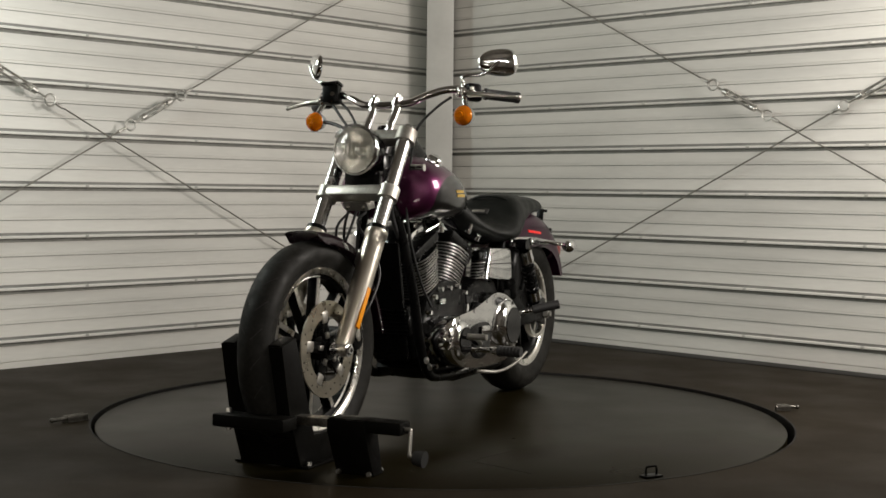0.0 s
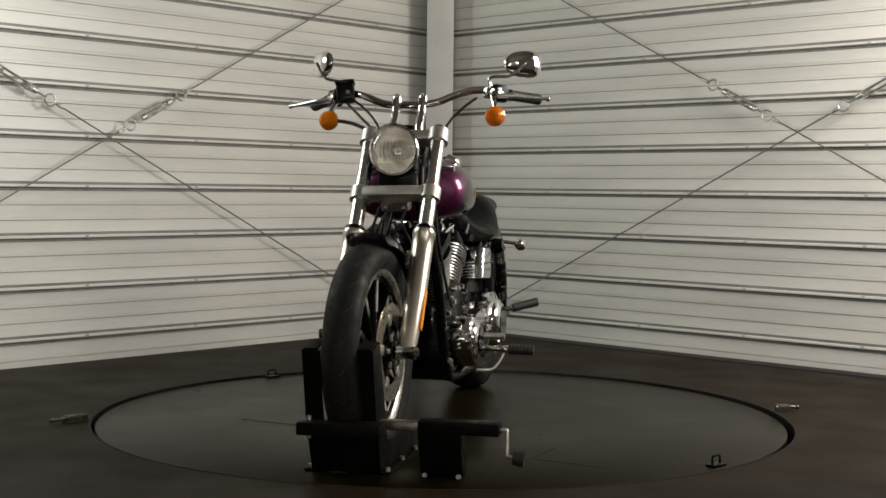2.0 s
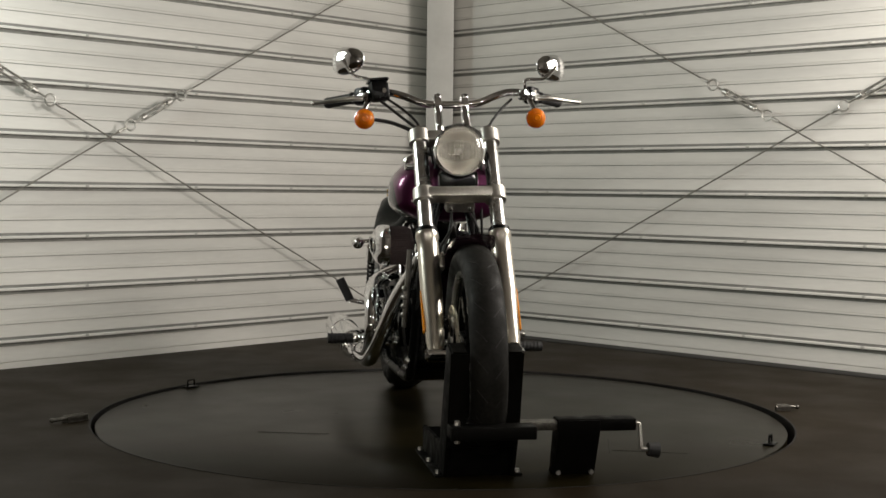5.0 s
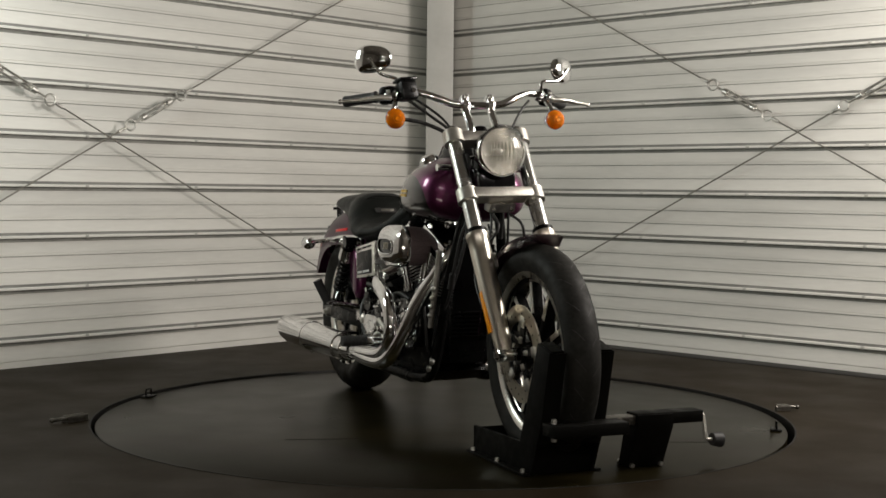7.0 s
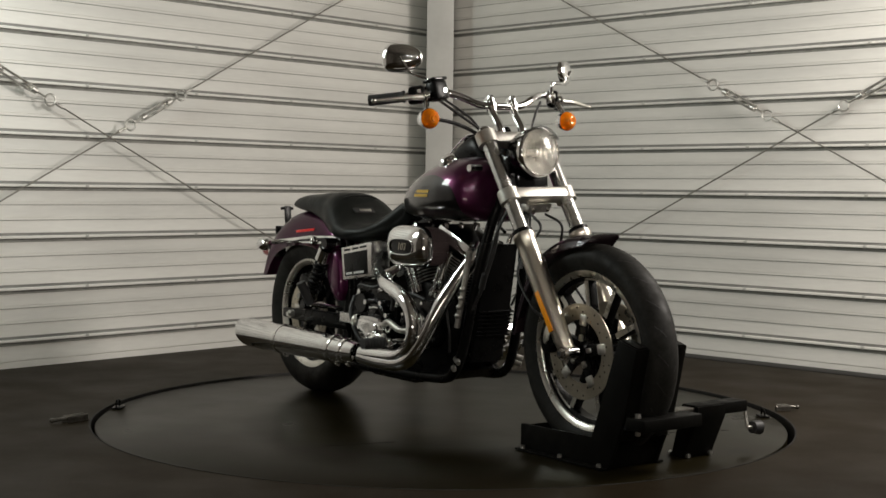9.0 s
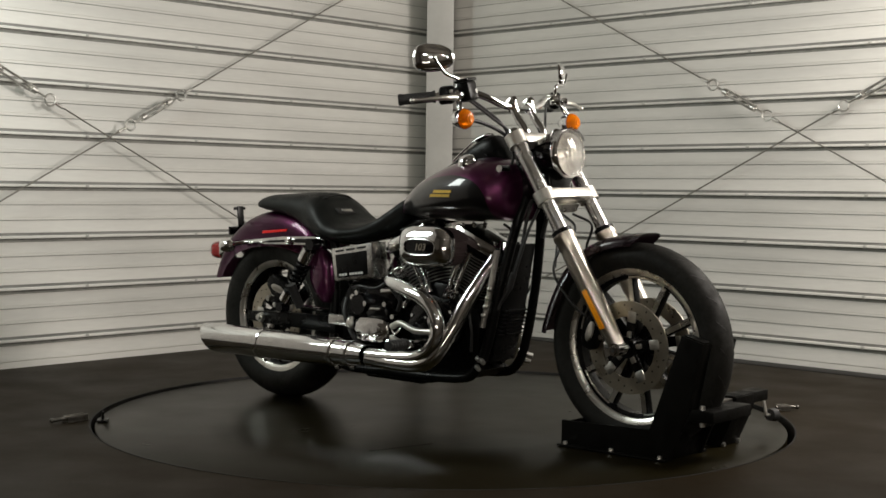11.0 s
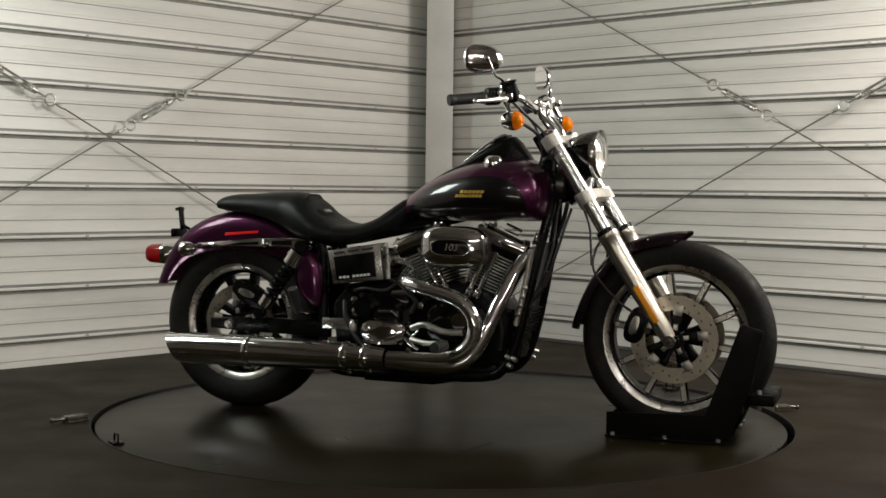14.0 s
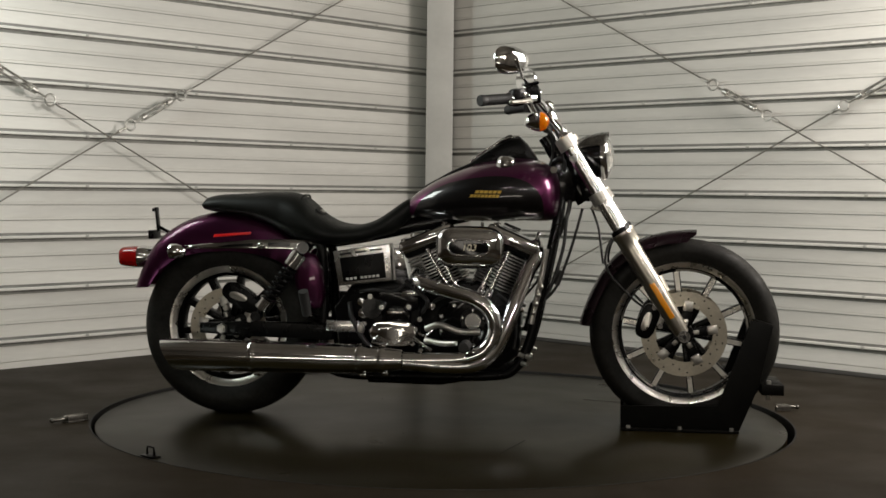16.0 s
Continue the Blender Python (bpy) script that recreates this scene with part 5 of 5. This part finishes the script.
def letters(text, size, mat, place, parent, name, depth=0.0008):
    cu = bpy.data.curves.new(name, "FONT")
    cu.body, cu.size, cu.extrude, cu.align_x, cu.align_y, cu.shear = text, size, depth, "CENTER", "CENTER", 0.25
    tmp = new(name, cu)
    me = bpy.data.meshes.new_from_object(tmp)
    bpy.data.objects.remove(tmp)
    me.transform(Matrix.Translation(SHIFT) @ place)
    me.materials.append(mat)
    ob = new(name, me)
    ob.parent = parent
    return ob


letters("103", 0.034, M_DISC, Matrix.Translation((AC.x, -0.2302, AC.z)) @ pose(0, 0, 0, 90, 0, 0), cv, "number_badge")

def lean(bm):
    """Tips the cover's face up by a degree and a half."""
    for v in bm.verts:
        v.co.y += (v.co.z - 0.55) * 0.028
    return bm


# chrome side boxes under the seat
bx = [(0.405, 0.600), (0.606, 0.631), (0.620, 0.503), (0.427, 0.480)]
bm = B()
lean(slab(bm, bx, -0.172, -0.09, 0.006))
sb = bp("battery_cover", bm, M_BRUSHED, None, "chrome battery cover with black panel")


def inset_quad(a0, a1, b0, b1):
    def at(u, v):
        p0 = Vector(bx[0]).lerp(Vector(bx[1]), u)
        p1 = Vector(bx[3]).lerp(Vector(bx[2]), u)
        return tuple(p0.lerp(p1, v))
    return [at(a0, b0), at(a1, b0), at(a1, b1), at(a0, b1)]


bm = B()
lean(slab(bm, inset_quad(0.10, 0.88, 0.21, 0.90), -0.1740, -0.171, 0.001))
bp("panel", bm, M_SATIN, sb, "black panel with white marks")
for k in range(3):
    bm = B()
    lean(slab(bm, inset_quad(0.11 + 0.27 * k, 0.32 + 0.27 * k, 0.08, 0.135), -0.1735, -0.170, 0.0008))
    bp("slot", bm, M_PIT, sb)
for k in range(8):
    u = 0.16 + 0.62 * (k + (0.7 if k > 2 else 0)) / 8.7
    bm = B()
    lean(slab(bm, inset_quad(u, u + 0.052, 0.79, 0.855), -0.1750, -0.1735))
    bp("mark", bm, M_WHITE, sb, "", 0)
bm = B()
slab(bm, [(0.417, 0.602), (0.615, 0.610), (0.640, 0.495), (0.413, 0.478)], 0.08, 0.165, 0.012)
lb = bp("oil_bag_cover", bm, M_CHROME, None, "plain chrome side box")
bm = B()
slab(bm, [(0.412, 0.543), (0.634, 0.548), (0.634, 0.552), (0.412, 0.547)], 0.160, 0.1662)
bp("groove", bm, M_PIT, lb, "", 0)

# exhaust
bm = B()
tube(bm, [(0.705, -0.110, 0.530), (0.705, -0.170, 0.503), (0.755, -0.203, 0.488), (0.838, -0.224, 0.470), (0.920, -0.237, 0.447), (0.970, -0.241, 0.405), (0.984, -0.241, 0.345), (0.962, -0.242, 0.290), (0.905, -0.246, 0.252), (0.80, -0.250, 0.240), (0.62, -0.258, 0.237)], 0.0255, 24)
bp("exhaust_header", bm, M_CHROME, None, "chrome rear header pipe", 60)
bm = B()
tube(bm, [(1.105, -0.060, 0.635), (1.112, -0.092, 0.590), (1.086, -0.116, 0.540), (1.047, -0.170, 0.437), (1.014, -0.205, 0.342), (0.970, -0.232, 0.262), (0.910, -0.244, 0.226), (0.80, -0.252, 0.221), (0.66, -0.256, 0.230)], 0.0265, 24)
bp("exhaust_header", bm, M_CHROME, None, "chrome front header pipe", 60)
bm = B()
MU = [(-0.185, 0.053), (-0.10, 0.0565), (0.10, 0.056), (0.40, 0.0525), (0.52, 0.048), (0.60, 0.042), (0.67, 0.034)]
loops = []
for x, r in MU:
    cut = 0.055 if x < -0.15 else 0.0
    z = 0.2375
    loops.append([(x + cut * (0.5 - 0.5 * math.sin(a)), -0.262 + r * math.cos(a), z + r * math.sin(a)) for a in (2 * math.pi * k / 36 for k in range(36))])
rings(bm, loops, False)
# hollow mouth
back = [[(x + 0.004, -0.262 + (y + 0.262) * 0.9, 0.2375 + (z - 0.2375) * 0.9) for x, y, z in loops[0]], [(0.0, -0.262 + (y + 0.262) * 0.85, 0.2375 + (z - 0.2375) * 0.85) for x, y, z in loops[0]]]
rings(bm, [loops[0]] + back, False)
bmesh.ops.remove_doubles(bm, verts=bm.verts, dist=1e-5)
mf = bp("muffler", bm, M_CHROME, None, "long chrome muffler with slash-cut mouth", 60)
for x, r in ((0.150, 0.057), (0.525, 0.051), (0.600, 0.045)):
    bm = B()
    lathe(bm, [(r - 0.006, -0.012), (r, -0.012), (r + 0.002, -0.006), (r + 0.002, 0.006), (r, 0.012), (r - 0.006, 0.012)], (x, -0.262, 0.2375), (1, 0, 0), 32, True)
    rod(bm, (x, -0.262, 0.2375 - r - 0.004), (x + 0.02, -0.262, 0.2375 - r - 0.004), 0.007, n=8)
    bp("muffler_clamp", bm, M_CHROME, mf)
for x, y in ((0.58, -0.20), (0.20, -0.20)):
    bm = B()
    box(bm, (x, y + 0.04, 0.250), (0.05, 0.12, 0.012), None, 0.002)
    bp("muffler_bracket", bm, M_SATIN, mf)

# primary drive on the left
PR = [(1.045, 0.317), (1.025, 0.360), (0.975, 0.385), (0.843, 0.400), (0.720, 0.430), (0.640, 0.446), (0.540, 0.430), (0.455, 0.385), (0.420, 0.330), (0.425, 0.265), (0.480, 0.212), (0.580, 0.190), (0.761, 0.188), (0.920, 0.205), (1.000, 0.240), (1.035, 0.280)]
bm = B()
slab(bm, [(p.x, p.z) for p in spline([(x, 0, z) for x, z in PR + PR[:1]], 4)[:-1]], 0.10, 0.196, 0.026)
pr = bp("primary_cover", bm, M_CHROME, None, "polished chrome primary drive cover", 60)
bm = B()
lathe(bm, [(0.0, 0.018), (0.066, 0.0175), (0.074, 0.014), (0.086, 0.006), (0.094, -0.006), (0.096, -0.02)], (0.540, 0.206, 0.320), (0, 1, 0), 48)
dc = bp("derby_cover", bm, M_CHROME, pr, "round derby cover")
bm = B()
lathe(bm, [(0.0, 0.0), (0.066, 0.0), (0.068, -0.003)], (0.540, 0.2262, 0.320), (0, 1, 0), 40)
bp("derby_centre", bm, M_BLACK, dc)
spots = [(0.540 + 0.080 * math.cos(radians(72 * k + 20)), 0.208, 0.320 + 0.080 * math.sin(radians(72 * k + 20))) for k in range(5)]
each("derby_bolt", [(p, (p[0], 0.2195, p[2]), 0.006, 0.005, 6) for p in spots], M_CHROME, dc)
bm = B()
lathe(bm, [(0.0, 0.014), (0.042, 0.013), (0.062, 0.006), (0.070, -0.004), (0.070, -0.03)], (0.945, 0.200, 0.300), (0, 1, 0), 40)
sbg = bp("stator_bulge", bm, M_CHROME, pr)
bm = B()
lathe(bm, [(0.0, 0.0), (0.046, 0.0), (0.048, -0.003)], (0.945, 0.2155, 0.300), (0, 1, 0), 36)
bp("stator_inset", bm, M_BLACK, sbg, "black inset")
bm = B()
slab(bm, [(p.x, p.z) for p in spline([(x, 0, z) for x, z in ((0.700, 0.262), (0.690, 0.320), (0.740, 0.348), (0.860, 0.340), (0.872, 0.290), (0.850, 0.235), (0.760, 0.222), (0.700, 0.262))], 4)[:-1]], 0.194, 0.199, 0.001)
bp("lower_recess", bm, M_BLACK, pr, "black recessed panel")
spots = [Vector(p).lerp(Vector((0.74, 0.31)), 0.07) for p in PR]
each("primary_bolt", [((q.x, 0.176, q.y), (q.x, 0.198, q.y), 0.008, 0.007, 6) for q in spots], M_CHROME, pr)
bm = B()
box(bm, (0.76, 0.206, 0.322), (0.070, 0.016, 0.030), None, 0.006)
bp("inspection_cover", bm, M_CHROME, pr)

# pegs, pedals and stand
for s, x, z in ((-1, 0.892, 0.298), (1, 0.862, 0.262)):
    bm = B()
    rod(bm, (x, s * 0.20, z), (x, s * 0.295, z), 0.010, n=12)
    box(bm, (x, s * 0.285, z), (0.030, 0.030, 0.026), None, 0.006)
    pg = bp("footpeg", bm, M_CHROME, None, "rider footpeg with black rubber", 40)
    bm = B()
    ridges = [(0.0, 0.0), (0.0175, 0.0)] + [(r, 0.005 + 0.013 * k + h) for k in range(6) for r, h in ((0.0175, 0.0), (0.0195, 0.001), (0.0195, 0.006), (0.0175, 0.007))] + [(0.0175, 0.088), (0.0, 0.089)]
    lathe(bm, ridges, (x, s * 0.298, z), (0, s, 0), 18)
    bp("peg_rubber", bm, M_GRIP, pg)
for s, p, q in ((-1, (0.350, -0.13, 0.365), (0.335, -0.258, 0.386)), (1, (0.40, 0.13, 0.345), (0.375, 0.235, 0.366))):
    bm = B()
    p, q = Vector(p), Vector(q)
    rod(bm, p, q, 0.009, n=12)
    pg = bp("passenger_peg", bm, M_CHROME, None, "folded passenger peg with black rubber", 40)
    bm = B()
    e = q + ((Vector((-0.006, -0.040, 0.083)) if s < 0 else Vector((-0.048, 0.088, 0.022))))
    rod(bm, q, e, 0.0165, 0.0175, 16)
    bp("peg_rubber", bm, M_GRIP, pg)
bm = B()
tube(bm, [(0.80, 0.205, 0.275), (0.88, 0.225, 0.300), (0.965, 0.235, 0.318)], 0.008, 10)
rod(bm, (0.965, 0.230, 0.318), (0.965, 0.300, 0.318), 0.011, n=12)
bp("gear_lever", bm, M_STEEL, None, "heel-less gear lever", 60)
bm = B()
tube(bm, [(0.72, 0.15, 0.165), (0.60, 0.19, 0.152), (0.46, 0.20, 0.168), (0.36, 0.205, 0.200)], [0.008, 0.006, 0.0055, 0.005], 12)
bp("side_stand", bm, M_STEEL, None, "folded side stand", 60)
bm = B()
slab(bm, [(-0.02, 0.27), (0.30, 0.345), (0.42, 0.40), (0.42, 0.44), (0.30, 0.44), (-0.02, 0.38)], 0.120, 0.136, 0.006)
bp("belt_guard", bm, M_SATIN, None, "", 40)
bm = B()
lathe(bm, [(0.085, -0.010), (0.100, -0.012), (0.102, 0.0), (0.100, 0.012), (0.085, 0.010)], (0, 0.098, 0.318), n=64, closed=True)
for k in range(5):
    a = radians(72 * k)
    box(bm, (0.055 * math.cos(a), 0.098, 0.318 + 0.055 * math.sin(a)), (0.075, 0.014, 0.022), pose(0, 0, 0, 0, -72 * k, 0), 0.003)
bp("belt_pulley", bm, M_ALU, rear_wheel, "", 40)

# front fender
FO = [(1.668, 0.692), (1.62, 0.690), (1.55, 0.680), (1.47, 0.655), (1.40, 0.610), (1.345, 0.545), (1.300, 0.460), (1.272, 0.385), (1.264, 0.352)]
bm = B()
loops = []
for i, p in enumerate(spline([(x, 0, z) for x, z in FO], 4)):
    d = (Vector((FW[0], 0, FW[1])) - p).normalized()
    w = 0.060 + 0.008 * math.sin(min(1, i / 8) * math.pi / 2)
    deep = 0.040 if i > 3 else 0.014 + 0.009 * i
    loop = []
    for k in range(19):
        a = radians(-90 + 180 * k / 18)
        q = p + d * deep * (1 - abs(math.cos(a)) ** 0.7)
        loop.append((q.x, w * math.copysign(abs(math.sin(a)) ** 0.75, math.sin(a)), q.z))
    loops.append(loop)
rings(bm, loops, False, False)
bmesh.ops.solidify(bm, geom=bm.faces[:], thickness=-0.0035)
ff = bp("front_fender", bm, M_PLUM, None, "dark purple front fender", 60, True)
for s in (-1, 1):
    bm = B()
    box(bm, (1.452, s * 0.078, 0.600), (0.030, 0.024, 0.055), pose(0, 0, 0, 0, -32, 0), 0.006)
    bp("fender_bracket", bm, M_ALU, ff, "", 40, True)

# ---- wheel chock ----
chock = new("wheel_chock")
tagged(chock, "black steel wheel chock with crank, holding the front wheel", "wheel chock")


def cp(name, bm, material=M_CHOCK, parent=None, label="", smooth=40):
    return part(name, bm, material, parent or chock, label, smooth, SHIFT)


for s, y in ((-1, -0.118), (1, 0.078)):
    bm = B()
    slab(bm, [(1.415, 0.001), (1.415, 0.082), (1.745, 0.088), (1.850, 0.388), (1.925, 0.368), (1.880, 0.160), (1.815, 0.001)], y - 0.006, y + 0.006, 0.0015)
    sp = cp("side_plate", bm, label="upright black side plate")
    bm = B()
    slab(bm, [(1.415, 0.001), (1.415, 0.007), (1.815, 0.007), (1.815, 0.001)], y + s * 0.006 if s > 0 else y - 0.030, y + 0.030 if s > 0 else y - 0.006, 0.001)
    cp("foot_flange", bm, parent=sp)
    studs = [((x, y + s * 0.018, 0.006), (x, y + s * 0.018, 0.017), 0.008) for x in (1.44, 1.615, 1.79)]
    for p, q, r in studs:
        bm = B()
        rod(bm, p, q, r, r * 0.9, 8)
        cp("bolt", bm, M_ZINC, sp)
    bm = B()
    inner = y - s * 0.048
    slab(bm, [(1.919, 0.366), (1.925, 0.366), (1.882, 0.160), (1.876, 0.160)], min(y, inner), max(y, inner), 0.001)
    cp("front_flange", bm, parent=sp)
    bm = B()
    slab(bm, [(1.855, 0.384), (1.922, 0.366), (1.925, 0.372), (1.857, 0.391)], min(y, y - s * 0.04), max(y, y - s * 0.04), 0.001)
    cp("top_flange", bm, parent=sp)
bm = B()
box(bm, (1.815, -0.020, 0.046), (0.008, 0.19, 0.088), pose(0, 0, 0, 0, 12, 0), 0.001)
cp("front_plate", bm)
bm = B()
box(bm, (1.60, -0.020, 0.010), (0.36, 0.184, 0.005))
cp("base_plate", bm)
bm = B()
box(bm, (1.44, -0.020, 0.045), (0.008, 0.18, 0.07), pose(0, 0, 0, 0, -20, 0), 0.001)
cp("rear_plate", bm)
bm = B()
box(bm, (1.832, 0.140, 0.150), (0.046, 0.130, 0.026), None, 0.003)
cp("inner_arm", bm, M_LATCH, label="bare steel inner tube of the cross arm")
bm = B()
box(bm, (1.832, 0.315, 0.152), (0.062, 0.232, 0.036), None, 0.004)
cp("cross_arm", bm, label="square black cross arm")
bm = B()
box(bm, (1.845, -0.020, 0.108), (0.030, 0.200, 0.030), None, 0.003)
cp("cross_bar", bm)
bm = B()
box(bm, (1.927, -0.006, 0.150), (0.076, 0.240, 0.036), None, 0.003)
cp("stop_bar", bm, label="flat black bar across the front of the chock")


def chock_bolts(name, rods):
    for p, q, r in rods:
        bm = B()
        rod(bm, p, q, r, r * 0.9, 8)
        cp(name, bm, M_ZINC)


chock_bolts("block_bolt", [((1.915, -0.102, 0.167), (1.915, -0.102, 0.180), 0.009), ((1.915, -0.102, 0.133), (1.915, -0.102, 0.116), 0.009)])
bm = B()
slab(bm, [(1.752, 0.001), (1.752, 0.010), (1.764, 0.012), (1.800, 0.166), (1.868, 0.166), (1.868, 0.130), (1.812, 0.001)], 0.200, 0.322, 0.002)
cp("support_leg", bm, label="black support leg under the cross arm")
chock_bolts("leg_bolt", [((x, y, 0.008), (x + dx, y, 0.008), 0.008) for y in (0.212, 0.310) for x, dx in ((1.812, 0.012), (1.752, -0.010))])
bm = B()
tube(bm, [(1.832, 0.425, 0.150), (1.832, 0.446, 0.150), (1.834, 0.450, 0.140), (1.845, 0.452, 0.086), (1.848, 0.456, 0.078), (1.850, 0.500, 0.075)], 0.0055, 10, 3)
ck = cp("crank", bm, M_STEEL, label="bent steel crank handle")
bm = B()
rod(bm, (1.850, 0.470, 0.077), (1.850, 0.502, 0.074), 0.020, 0.024, 9)
cp("crank_knob", bm, M_GRIP, ck)


# ---- what moves ----
def motions():
    turns = [(0.0, -25.37), (1.5, -15.28), (3.5, -1.25), (7.0, 22.9), (9.0, 36.45), (12.5, 60.05), (14.5, 73.8), (16.0, 83.0)]
    rows = [(t, pose(0, 0, 0, 0, 0, a - 90)) for t, a in turns]
    for thing in [turntable, bike, chock] + tie_rings:
        walk(thing, rows)


motions()
